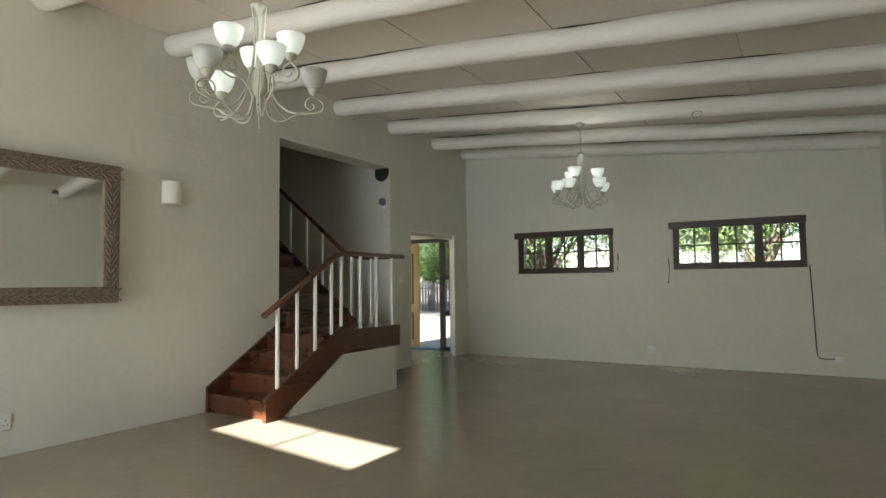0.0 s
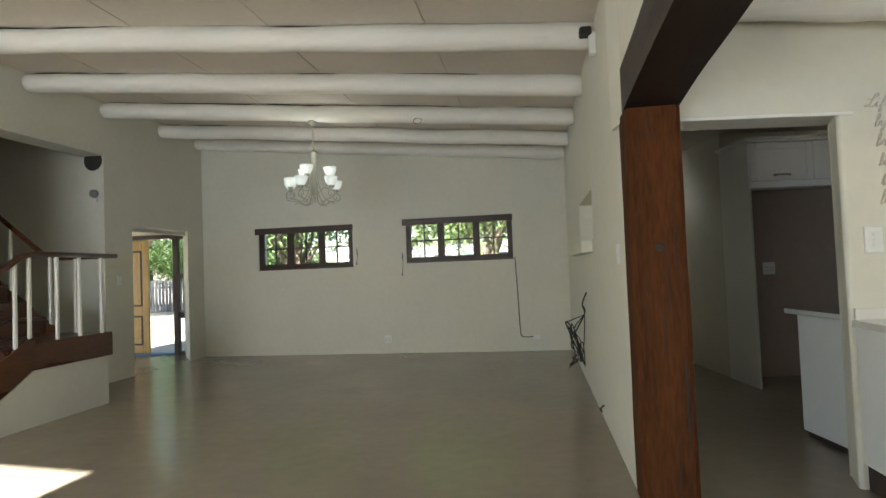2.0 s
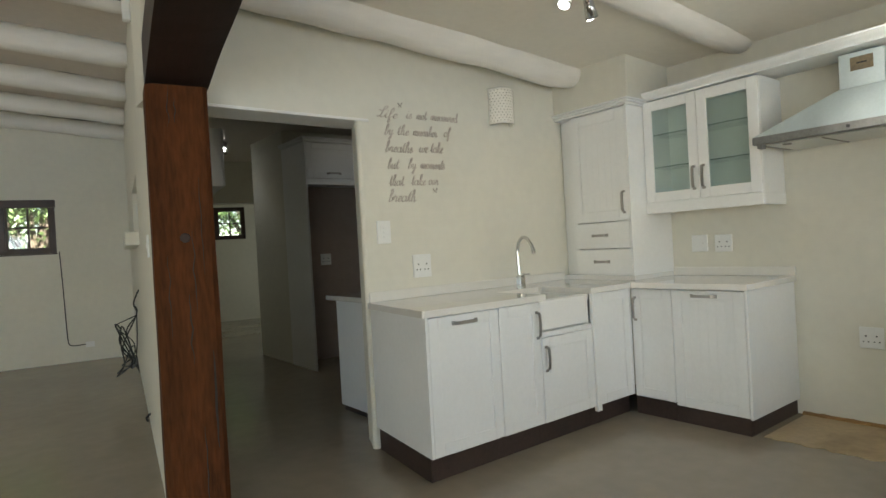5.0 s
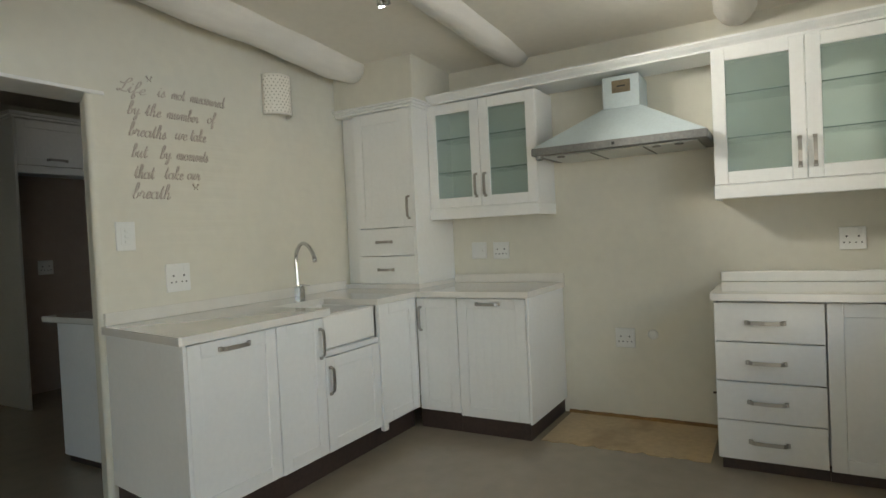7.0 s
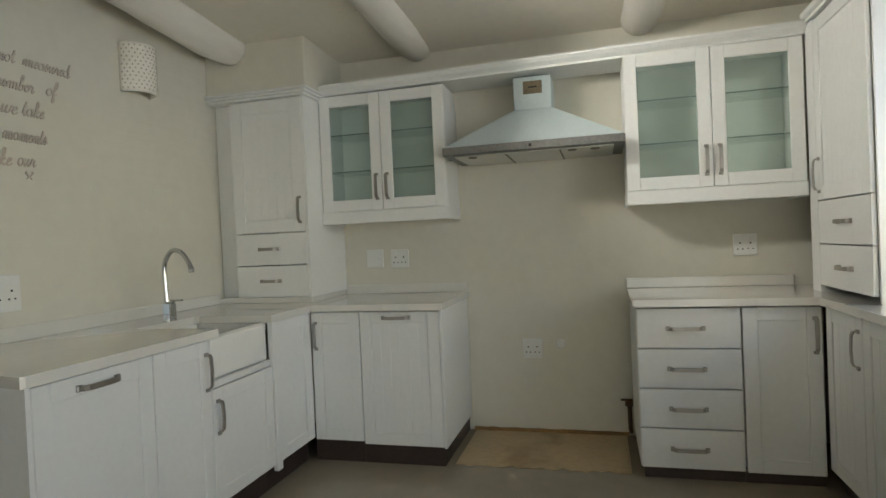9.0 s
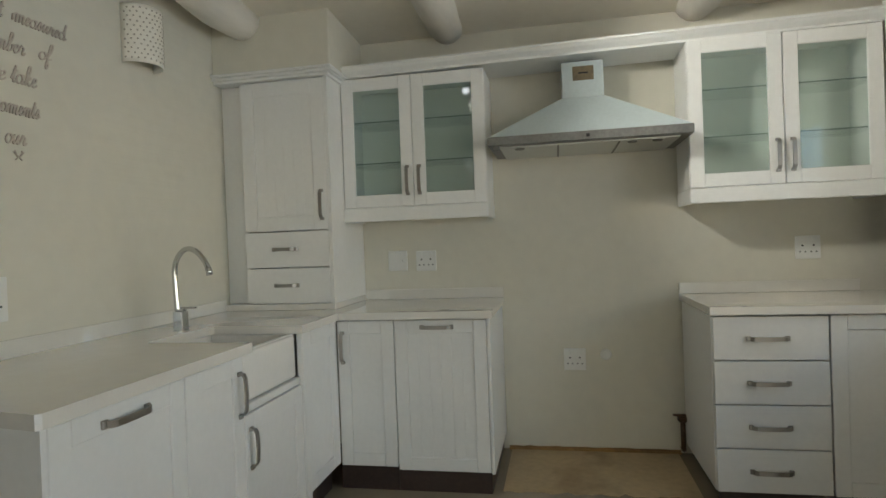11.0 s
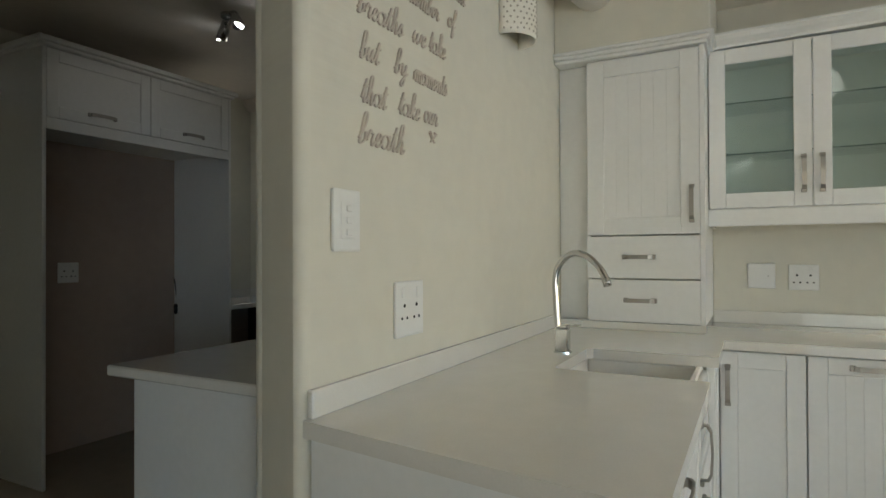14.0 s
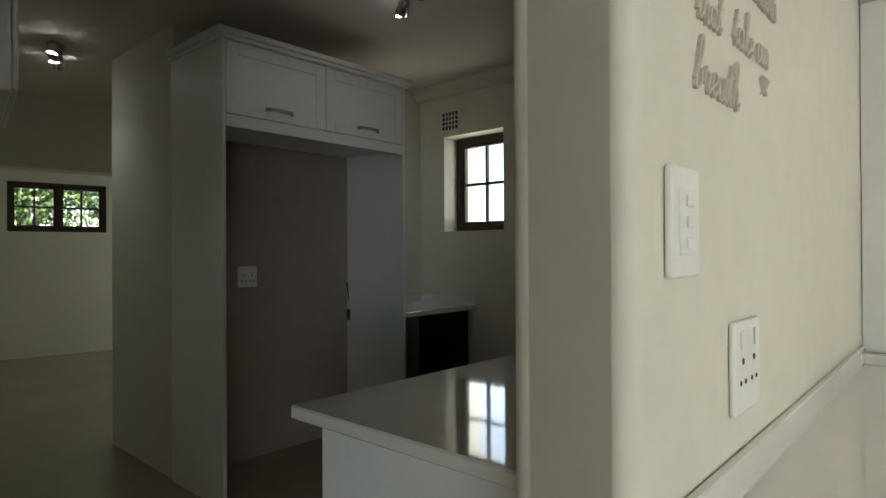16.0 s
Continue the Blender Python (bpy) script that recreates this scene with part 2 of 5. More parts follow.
def bx(bm, a, b, bevel=0.0, seg=1):
    lo, hi = [min(p) for p in zip(a, b)], [max(p) for p in zip(a, b)]
    v = bmesh.ops.create_cube(bm, size=1)["verts"]
    for q in v:
        q.co = [l + (h - l) * (c + 0.5) for l, h, c in zip(lo, hi, q.co)]
    if bevel:
        e = list({e for q in v for e in q.link_edges})
        bmesh.ops.bevel(bm, geom=e, offset=bevel, segments=seg, affect="EDGES", profile=0.5)
    return bm


def box(a, b, bevel=0.0, seg=1):
    return bx(bmesh.new(), a, b, bevel, seg)


def boxes(*pairs, bevel=0.0):
    bm = bmesh.new()
    for a, b in pairs:
        bx(bm, a, b, bevel)
    return bm


def prism(bm, pts, z0, z1):
    """An upright prism; z0 and z1 are numbers or functions of x and y."""
    f0, f1 = (z0 if callable(z0) else lambda x, y: z0), (z1 if callable(z1) else lambda x, y: z1)
    lo = [bm.verts.new((x, y, f0(x, y))) for x, y in pts]
    hi = [bm.verts.new((x, y, f1(x, y))) for x, y in pts]
    bm.faces.new(lo[::-1])
    bm.faces.new(hi)
    for i in range(len(pts)):
        j = (i + 1) % len(pts)
        bm.faces.new((lo[i], lo[j], hi[j], hi[i]))
    return bm


def tube(bm, pts, r, seg=10, cap=True, flat=1.0):
    """A round bar along points; r is a number or one radius a point."""
    pts = [Vector(p) for p in pts]
    rings, up = [], Vector((0, 0, 1))
    for i, p in enumerate(pts):
        d = (pts[min(i + 1, len(pts) - 1)] - pts[max(i - 1, 0)]).normalized()
        if abs(d.dot(up)) > 0.97:
            up = Vector((0, 1, 0)) if abs(d.y) < 0.9 else Vector((1, 0, 0))
        s = d.cross(up).normalized()
        w = s.cross(d).normalized()
        up = w
        rr = r[i] if isinstance(r, (list, tuple)) else r
        rings.append([bm.verts.new(p + rr * (math.cos(a) * s + flat * math.sin(a) * w)) for a in [2 * math.pi * k / seg for k in range(seg)]])
    for a, b in zip(rings, rings[1:]):
        for k in range(seg):
            bm.faces.new((a[k], a[(k + 1) % seg], b[(k + 1) % seg], b[k]))
    if cap:
        bm.faces.new(rings[0][::-1])
        bm.faces.new(rings[-1])
    return bm


def lathe(bm, profile, at, seg=20, axis="z"):
    rings = []
    for r, h in profile:
        ring = []
        for k in range(seg):
            a = 2 * math.pi * k / seg
            x, y = r * math.cos(a), r * math.sin(a)
            ring.append(bm.verts.new(Vector(at) + Vector({"z": (x, y, h), "x": (h, x, y), "y": (x, h, y)}[axis])))
        rings.append(ring)
    for a, b in zip(rings, rings[1:]):
        for k in range(seg):
            bm.faces.new((a[k], a[(k + 1) % seg], b[(k + 1) % seg], b[k]))
    bm.faces.new(rings[0][::-1])
    bm.faces.new(rings[-1])
    return bm


def soft(pts, n=8):
    """A smooth curve through points."""
    pts = [Vector(p) for p in pts]
    out = []
    for i in range(len(pts) - 1):
        a, b, c, d = pts[max(i - 1, 0)], pts[i], pts[i + 1], pts[min(i + 2, len(pts) - 1)]
        for k in range(n):
            t = k / n
            out.append(0.5 * ((2 * b) + (c - a) * t + (2 * a - 5 * b + 4 * c - d) * t * t + (3 * b - a - 3 * c + d) * t ** 3))
    return out + [pts[-1]]


# ---------------------------------------------------------------- structure: floor, walls, ceilings
WL, WR, WF, WB = -3.85, 2.03, 9.94, -2.5     # living room: left wall, right wall, far wall, back wall


def zc(x, y=0):
    return 3.03 - 0.0935 * (x - WR)


def zk(u, n=0):
    return 2.50 - 0.047 * (u - 1.4)


structure("floor", boxes(((-6.4, -2.9, -0.2), (7.4, 10.30, 0)), ((2.0, 10.30, -0.2), (7.4, 13.2, 0))), FLOOR, "polished tan cement screed floor", "floor")
edge = [(1.36 + 0.05 * noise.noise(Vector((k * 0.7, 3, 1))), -1.53 - 0.93 * k / 24) for k in range(25)]
structure("floor_patch", prism(bmesh.new(), edge + [(1.965, -2.46), (1.965, -1.53)], 0.001, 0.004), BARE, "bare yellowish screed patch", "floor", KM)
fillet = [(1.962, -1.515 - 0.96 * k / 24, 0.004) for k in range(25)]
structure("trim_mortar_fillet", tube(bmesh.new(), fillet, [0.018 * (1 + 0.5 * noise.noise(Vector((k * 0.9, 7, 2)))) for k in range(25)], 8), RUSTSTAIN, "rust-stained mortar along the foot of the wall", "trim", KM)

# left wall with stair opening, front door opening and a west opening behind the walk
T = 0.30
structure("wall_west", boxes(
    ((WL - T, -2.8, 0), (WL, -1.5, 4.0)), ((WL - T, -1.5, 2.25), (WL, 1.7, 4.0)), ((WL - T, 1.7, 0), (WL, 5.6, 4.0)),
    ((WL - T, 5.6, 2.89), (WL, 7.69, 4.0)), ((WL - T, 7.69, 0), (WL, 8.21, 4.0)), ((WL - T, 8.21, 2.03), (WL, 9.50, 4.0)),
    ((WL - T, 9.92, 0), (WL, WF + 0.3, 4.0)), ((WL - T, 8.21, 1.985), (WL - T + 0.09, 9.50, 2.03)), ((WL - T, 9.50, 1.985), (WL - T + 0.09, 9.92, 2.03)), ((WL - T, 9.50, 2.03), (WL, 9.92, 4.0))), PLASTER, "cream hand-plastered wall", "wall")
structure("wall_door_reveal", prism(bmesh.new(), [(WL, 9.50), (WL, 9.92), (WL - T, 9.92), (WL - T, 9.88)], 0, 2.03), PLASTER, "splayed cream plaster reveal beside the front door", "wall")
# far wall with two windows
W1, W2 = (-2.88, -1.30, 1.376, 2.03), (-0.44, 1.21, 1.40, 2.06)
structure("wall_north", boxes(
    ((WL, WF, 0), (W1[0], WF + 0.3, 4.0)), ((W1[0], WF, 0), (W1[1], WF + 0.3, W1[2])), ((W1[0], WF, W1[3]), (W1[1], WF + 0.3, 4.0)),
    ((W1[1], WF, 0), (W2[0], WF + 0.3, 4.0)), ((W2[0], WF, 0), (W2[1], WF + 0.3, W2[2])), ((W2[0], WF, W2[3]), (W2[1], WF + 0.3, 4.0)),
    ((W2[1], WF, 0), (2.3, WF + 0.3, 4.0))), PLASTER, "cream hand-plastered wall with two long windows", "wall")
# right wall with a recess
structure("wall_east", boxes(
    ((WR, 4.40, 0), (2.30, 6.10, 3.4)), ((WR, 6.10, 0), (2.30, 7.55, 1.48)), ((WR + 0.14, 6.10, 1.48), (2.30, 7.55, 1.90)),
    ((WR, 6.10, 1.90), (2.30, 7.55, 3.4)), ((WR, 7.55, 0), (2.30, WF, 3.4))), PLASTER, "cream hand-plastered wall with a shallow recess", "wall")
structure("wall_over_lintel", boxes(((WR + 0.01, 0.12, 2.27), (2.29, 4.40, 3.4)), ((WR, -2.8, 0), (2.30, 0.12, 3.4))), PLASTER, "cream plastered wall above the timber lintel", "wall")
structure("wall_south", boxes(((WL, WB - 0.3, 0), (-3.4, WB, 4.0)), ((-3.4, WB - 0.3, 2.25), (-0.2, WB, 4.0)), ((-0.2, WB - 0.3, 0), (WR, WB, 4.0))), PLASTER, "cream plastered wall", "wall")
structure("niche_shelf", box((WR - 0.10, 6.22, 1.36), (WR + 0.01, 7.70, 1.47), 0.012, 2), PLASTER, "plastered ledge below the recess", "ledge")

# lettered wall with the doorway
structure("wall_kitchen", boxes(((-1.52, 0, 2.03), (1.97, 0.235, 3.2)), ((1.97, 0, 0), (2.8, 0.235, 3.2)), bevel=0), PLASTER, "cream plastered wall above the doorway", "wall", KM)
near_end = [(-0.326 - 0.025 * math.cos(a), 0.025 - 0.025 * math.sin(a)) for a in [math.pi / 2 * k / 12 for k in range(13)]]
far_end = [(-0.230 - 0.045 * math.sin(a), 0.190 + 0.045 * math.cos(a)) for a in [math.pi / 2 * k / 12 for k in range(13)]]
structure("wall_lettered", prism(bmesh.new(), [(1.97, 0.0), (1.97, 0.235)] + far_end + near_end, 0, 2.03), PLASTER, "cream plastered kitchen wall with splayed, rounded end", "wall", KM)
structure("wall_kitchen_back", box((1.97, -4.3, 0), (2.12, 0, 3.2)), PLASTER, "cream plastered wall behind the kitchen units", "wall", KM)
structure("bulkhead_box", box((1.44, -0.685, 2.19), (1.97, 0, 2.62), 0.006), PLASTER, "plastered box above the tall cupboard", "wall", KM)
structure("wall_kitchen_south", boxes(((-1.98, -4.15, 0), (-0.70, -4.0, 3.2)), ((-0.70, -4.15, 0), (0.80, -4.0, 1.08)), ((-0.70, -4.15, 2.08), (0.80, -4.0, 3.2)), ((0.80, -4.15, 0), (1.97, -4.0, 3.2))), PLASTER, "cream plastered wall", "wall", KM)

# scullery and passage
structure("wall_scullery_east", boxes(((2.5, 0.2355, 0), (2.8, 2.25, 3.0)), ((2.5, 2.25, 0), (2.8, 2.83, 1.45)), ((2.5, 2.25, 2.20), (2.8, 2.83, 3.0)), ((2.5, 2.83, 0), (2.8, 3.24, 3.0))), PLASTER, "cream plastered scullery wall", "wall", KM)
structure("wall_scullery_high", boxes(((0.48, 3.09, 0), (0.4995, 3.24, 3.0)), ((0.50, 3.09, 2.365), (1.735, 3.24, 3.0)), ((1.735, 3.09, 0), (2.5, 3.24, 3.0))), PLASTER, "cream plastered scullery wall", "wall", KM)
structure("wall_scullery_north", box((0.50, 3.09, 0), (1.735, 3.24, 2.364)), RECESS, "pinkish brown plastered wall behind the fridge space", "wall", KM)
structure("wall_passage", boxes(((0.48, 3.24, 0), (0.63, 4.05, 3.0)), ((0.63, 3.90, 0), (3.4, 4.05, 3.0))), PLASTER, "cream plastered passage wall", "wall", KM)
structure("wall_passage_bulkhead", box((2.30, WF, 2.0), (6.8, WF + 0.25, 3.0)), PLASTER, "plastered downstand across the passage", "wall")
W3 = (3.02, 4.09, 1.57, 2.19)
structure("wall_back_room", boxes(((2.3, 13.0, 0), (W3[0], 13.25, 3.0)), ((W3[0], 13.0, 0), (W3[1], 13.25, W3[2])), ((W3[0], 13.0, W3[3]), (W3[1], 13.25, 3.0)), ((W3[1], 13.0, 0), (6.8, 13.25, 3.0)),
          ((2.05, WF + 0.3, 0), (2.3, 13.25, 3.0)), ((6.6, 8.6, 0), (6.8, 13.0, 3.0))), PLASTER, "cream plastered walls of the back room", "wall")

# sloping ceiling of whitewashed boards, with a roof light behind the walk
bm = bmesh.new()
edges = [-4.15, -2.90, -1.69, -0.50, 0.78, 2.16]
for y0, y1, hole in ((-2.8, -1.47, False), (-1.47, -0.84, True), (-0.84, 10.24, False)):
    cuts = [(a + 0.005, b - 0.005) for a, b in zip(edges, edges[1:])]
    if hole:
        cuts = [(-4.15, -3.20), (-1.46, -0.505), (-0.495, 0.775), (0.785, 2.16)]
    for a, b in cuts:
        prism(bm, [(a, y0), (b, y0), (b, y1), (a, y1)], zc, lambda x, y: zc(x) + 0.012)
    for a, b in ([(-4.15, -3.20), (-1.46, 2.16)] if hole else [(-4.15, 2.16)]):
        prism(bm, [(a, y0), (b, y0), (b, y1), (a, y1)], lambda x, y: zc(x) + 0.02, lambda x, y: zc(x) + 0.06)
structure("ceiling", bm, BOARD, "off-white boarded sloping ceiling with open joints", "ceiling")
bx_bar = boxes(((-2.365, -1.47, zc(-2.35) - 0.01), (-2.34, -0.84, zc(-2.35) + 0.05)))
structure("trim_roof_light", bx_bar, FRAMEWOOD, "dark bar across the roof light", "trim")


def west_edge(n):
    """u where the kitchen ceiling meets the line x = 2.16."""
    c, s = math.cos(radians(8.911)), math.sin(radians(8.911))
    return (2.16 - 3.54 + s * n) / c


structure("ceiling_kitchen", prism(bmesh.new(), [(west_edge(-4.2), -4.2), (2.12, -4.2), (2.12, 0.155), (west_edge(0.155), 0.155)], zk, lambda u, n: zk(u) + 0.08), CEILPAINT, "off-white sloping kitchen ceiling", "ceiling", KM)
structure("ceiling_scullery", prism(bmesh.new(), [(2.14, 4.40), (6.8, 5.15), (6.8, 13.25), (2.14, 13.25)], 2.60, 2.70), BOARD, "flat off-white ceiling", "ceiling")
structure("trim_cove", tube(bmesh.new(), [(2.5, 0.155, 2.60), (2.5, 3.09, 2.60)], 0.09, 12), BOARD, "plaster cove at the ceiling edge", "trim", KM)

# timber post and lintel
bm = bmesh.new()
ring = []
for i in range(19):
    z = 2.062 * i / 18
    j = [0.006 * noise.noise(Vector((k * 3.1, z * 1.7, 5))) for k in range(8)]
    c = 0.025
    x0, x1, y0, y1 = WR - 0.004, 2.305, 4.13, 4.398
    ring.append([bm.verts.new((x + a, y + b, z)) for (x, y), a, b in zip([(x0 + c, y0), (x1 - c, y0), (x1, y0 + c), (x1, y1 - c), (x1 - c, y1), (x0 + c, y1), (x0, y1 - c), (x0, y0 + c)], j, j[::-1])])
for a, b in zip(ring, ring[1:]):
    for k in range(8):
        bm.faces.new((a[k], a[(k + 1) % 8], b[(k + 1) % 8], b[k]))
bm.faces.new(ring[0][::-1])
bm.faces.new(ring[-1])
post = thing("timber_post", (2.17, 4.26, 0), "rough red-brown timber post carrying a dark lintel", "post", kind="structure")
shaft = part("post_shaft", bm, POSTWOOD, post)
for x, z0, z1, w, seed in ((2.262, 0.30, 0.78, 0.0055, 1), (2.205, 0.02, 0.42, 0.003, 2), (2.170, 0.72, 1.06, 0.0035, 3), (2.198, 0.98, 1.36, 0.003, 4), (2.120, 1.86, 2.055, 0.004, 5), (2.150, 1.88, 2.0, 0.0025, 6), (2.085, 0.85, 1.25, 0.0022, 7), (2.240, 1.15, 1.62, 0.0022, 8)):
    q = [(x + 0.010 * noise.noise(Vector((seed * 3.7, k * 0.5, 0))), 4.1285, z0 + (z1 - z0) * k / 10) for k in range(11)]
    part("crack", tube(bmesh.new(), q, [w * (0.25 + 1.5 * (k / 10) * (1 - k / 10) * 2) for k in range(11)], 6, flat=0.6), CRACK, shaft)
part("knot", lathe(bmesh.new(), [(0.024, 0.0), (0.020, -0.004), (0.008, -0.005)], (2.165, 4.1315, 1.33), 14, "y"), LINTELWOOD, shaft)
bm = bmesh.new()
ring = []
for i in range(25):
    y = 4.40 - 4.36 * i / 24
    sag = 0.10 * (1 - ((y - 2.2) / 2.2) ** 2)
    j = [0.008 * noise.noise(Vector((k * 2.3, y * 1.4, 9))) for k in range(4)]
    ring.append([bm.verts.new(p) for p in ((WR + 0.005 + j[0], y, 2.063 + sag + j[1]), (2.315 + j[2], y, 2.063 + sag + j[3]), (2.315 + j[1], y, 2.31 + sag), (WR + 0.005 + j[3], y, 2.31 + sag))])
for a, b in zip(ring, ring[1:]):
    for k in range(4):
        bm.faces.new((a[k], a[(k + 1) % 4], b[(k + 1) % 4], b[k]))
bm.faces.new(ring[0][::-1])
bm.faces.new(ring[-1])
lintel = thing("timber_lintel", (2.17, 2.2, 2.07), "heavy nearly black bowed timber lintel beam", "beam", kind="structure")
part("lintel_beam", bm, LINTELWOOD, lintel)

# door lining of the doorway
structure("trim_doorway", boxes(((-1.45, -0.006, 2.012), (-0.270, 0.240, 2.0295)), bevel=0.003), WHITE, "cream painted doorway lining", "trim", KM)


def pole(name, p0, p1, r, seed, mat=POLE, lump=0.10, axes=ID, gap=0.42):
    """A crooked whitewashed gum pole under the ceiling."""
    bm = bmesh.new()
    p0, p1 = Vector(p0), Vector(p1)
    n = max(12, int((p1 - p0).length / 0.14))
    pts, rad = [], []
    for i in range(n + 1):
        t = i / n
        p = p0.lerp(p1, t)
        w = 0.022 * noise.noise(Vector((t * 6, seed * 7.7, 0))), 0.016 * noise.noise(Vector((t * 5, seed * 3.3, 4)))
        pts.append(p + Vector((0, w[0], w[1])))
        rad.append(r * (1 + lump * noise.noise(Vector((t * 11, seed * 5.1, 2)))))
    rad[0] *= 0.86
    rad[-1] *= 0.86
    tube(bm, pts, rad, 16)
    ob = new(name, mesh_of(name, bm, mat, True))
    ob.matrix_world = axes
    BASE[ob] = Vector((0, 0, 0))
    random.seed(seed)
    i = 1
    while i < n - 3:                              # open cracks where pole and boards part
        k = random.choice((2, 3, 4, 6, 9))
        k = min(k, n - 1 - i)
        if random.random() < 0.72 and k > 1:
            q, w = [], []
            for j in range(k + 1):
                c, rr = pts[i + j], rad[i + j]
                q.append((c.x, c.y - gap * rr, c.z + math.sqrt(max(0.0, 1 - gap * gap)) * rr + 0.003))
                w.append(0.0015 if j in (0, k) else 0.0045 + 0.0045 * random.random())
            part("crack", tube(bmesh.new(), q, w, 5), CRACK, ob)
        i += k + random.choice((0, 1, 1, 2))
    return tagged(ob, "whitewashed crooked timber ceiling pole", "beam", "ceiling poles", "structure")


for i, y in enumerate((9.83, 8.89, 7.74, 6.58, 5.39, 4.26, 3.14, 2.0, 0.87, -0.26, -1.8)):
    pole("ceiling_pole", (WL - 0.05, y, zc(WL) - 0.098), (WR + 0.05, y, zc(WR) - 0.098), 0.10, i + 1)
for i, (n, u1, low) in enumerate(((-0.20, 1.50, 0.018), (-1.24, 2.0, -0.04), (-2.62, 2.0, -0.04))):
    pole("kitchen_ceiling_pole", (west_edge(n) + 0.05, n, zk(-1.4) - low), (u1, n, zk(u1) - low), 0.114, i + 21, axes=KM, gap=0.96)

# the stairwell behind the left wall
structure("wall_stairwell", boxes(((-6.3, 5.3, 0), (-6.15, 8.2, 5.2)), ((-6.15, 5.3, 0), (WL - T, 5.45, 5.2)), ((-6.15, 7.70, 0), (WL - T, 7.85, 5.2)), ((-6.3, 5.3, 5.2), (WL, 7.85, 5.3)), ((WL - T, 5.3, 4.0), (WL, 7.85, 5.2))), PLASTER, "plastered walls of the dim stairwell", "wall")

# ---------------------------------------------------------------- windows, built in place


def window(name, axes, w, d, z0, z1, lights, label, pelmet=0.0, cols=2, rows=2, frame=0.05, thin=0.022):
    """A timber window in the plane y = d of its axes, from x = 0 to w; each light is a casement with glazing bars."""
    ob = thing(name, (0, d, z0), label, "window", kind="structure", axes=axes)
    part("window_frame", boxes(((0, d, z0), (w, d + 0.07, z0 + frame)), ((0, d, z1 - frame), (w, d + 0.07, z1)), ((0, d, z0 + frame), (frame, d + 0.07, z1 - frame)), ((w - frame, d, z0 + frame), (w, d + 0.07, z1 - frame)),
                               *[((w * i / lights - frame / 2, d, z0 + frame), (w * i / lights + frame / 2, d + 0.07, z1 - frame)) for i in range(1, lights)], bevel=0.004), FRAMEWOOD, ob)
    part("window_sill", box((-0.006, d - 0.024, z0 - 0.013), (w + 0.006, d + 0.02, z0 - 0.001), 0.003), FRAMEWOOD, ob)
    for i in range(lights):
        a = w * i / lights + (frame if i == 0 else frame / 2)
        b = w * (i + 1) / lights - (frame if i == lights - 1 else frame / 2)
        lo, hi = z0 + frame, z1 - frame
        s = 0.028
        bars = [((a, d + 0.015, lo), (a + s, d + 0.055, hi)), ((b - s, d + 0.015, lo), (b, d + 0.055, hi)), ((a + s, d + 0.015, lo), (b - s, d + 0.055, lo + s)), ((a + s, d + 0.015, hi - s), (b - s, d + 0.055, hi))]
        for k in range(1, cols):
            x = a + (b - a) * k / cols
            bars.append(((x - thin / 2, d + 0.02, lo + s), (x + thin / 2, d + 0.05, hi - s)))
        for k in range(1, rows):
            z = lo + (hi - lo) * k / rows
            bars.append(((a + s, d + 0.022, z - thin / 2), (b - s, d + 0.048, z + thin / 2)))
        sash = part("casement", boxes(*bars, bevel=0.003), FRAMEWOOD, ob)
        for k in range(cols):
            for r in range(rows):
                xa, xb = a + s + (b - a - 2 * s) * k / cols, a + s + (b - a - 2 * s) * (k + 1) / cols
                za, zb = lo + s + (hi - lo - 2 * s) * r / rows, lo + s + (hi - lo - 2 * s) * (r + 1) / rows
                g = part("pane", box((xa, d + 0.033, za), (xb, d + 0.037, zb)), PANE, sash)
                g.visible_shadow = False
    if pelmet:
        part("pelmet", box((-0.05, d - 0.05, z1 - pelmet), (w + 0.01, d - 0.004, z1 + 0.012), 0.006), FRAMEWOOD, ob, "dark stained blind pelmet")
    return ob


window("window_1", pose(W1[0], 0, 0), W1[1] - W1[0], WF + 0.02, W1[2], W1[3], 3, "long dark-framed three-light window with small panes", 0.085)
window("window_2", pose(W2[0], 0, 0), W2[1] - W2[0], WF + 0.02, W2[2], W2[3], 3, "long dark-framed three-light window with small panes", 0.085)
window("window_3", pose(W3[0], 0, 0), W3[1] - W3[0], 13.03, W3[2], W3[3], 2, "dark-framed two-light window of the back room")
window("window_4", KM @ pose(2.5, 2.83, 0, 0, 0, -90), 0.58, 0.15, 1.45, 2.20, 1, "small deep-set dark casement in the scullery")

# blind cords and the wire to the far wall's socket
for x, z0, z1 in ((-1.235, 1.40, 1.66), (-0.505, 1.20, 1.56)):
    ob = thing("blind_cord", (x, WF - 0.02, z0), "dark blind cord with a tassel hanging beside a window", "cord", "blind cords")
    part("cord", tube(bmesh.new(), soft([(x, WF - 0.006, z1), (x + 0.012, WF - 0.012, (z0 + z1) / 2 + 0.05), (x - 0.004, WF - 0.01, z0 + 0.03)]), 0.004, 6), BLACK, ob)
    part("cleat", tube(bmesh.new(), [(x, WF - 0.008, z1 - 0.10), (x + 0.01, WF - 0.02, z1 - 0.06), (x, WF - 0.008, z1 - 0.02)], 0.008, 6), BLACK, ob)
    part("tassel", lathe(bmesh.new(), [(0.004, 0.035), (0.011, 0.02), (0.012, 0.0)], (x - 0.004, WF - 0.012, z0), 8), BLACK, ob)
ob = thing("wall_wire", (1.25, WF - 0.01, 0.22), "thin dark wire running down the wall to a socket", "cable")
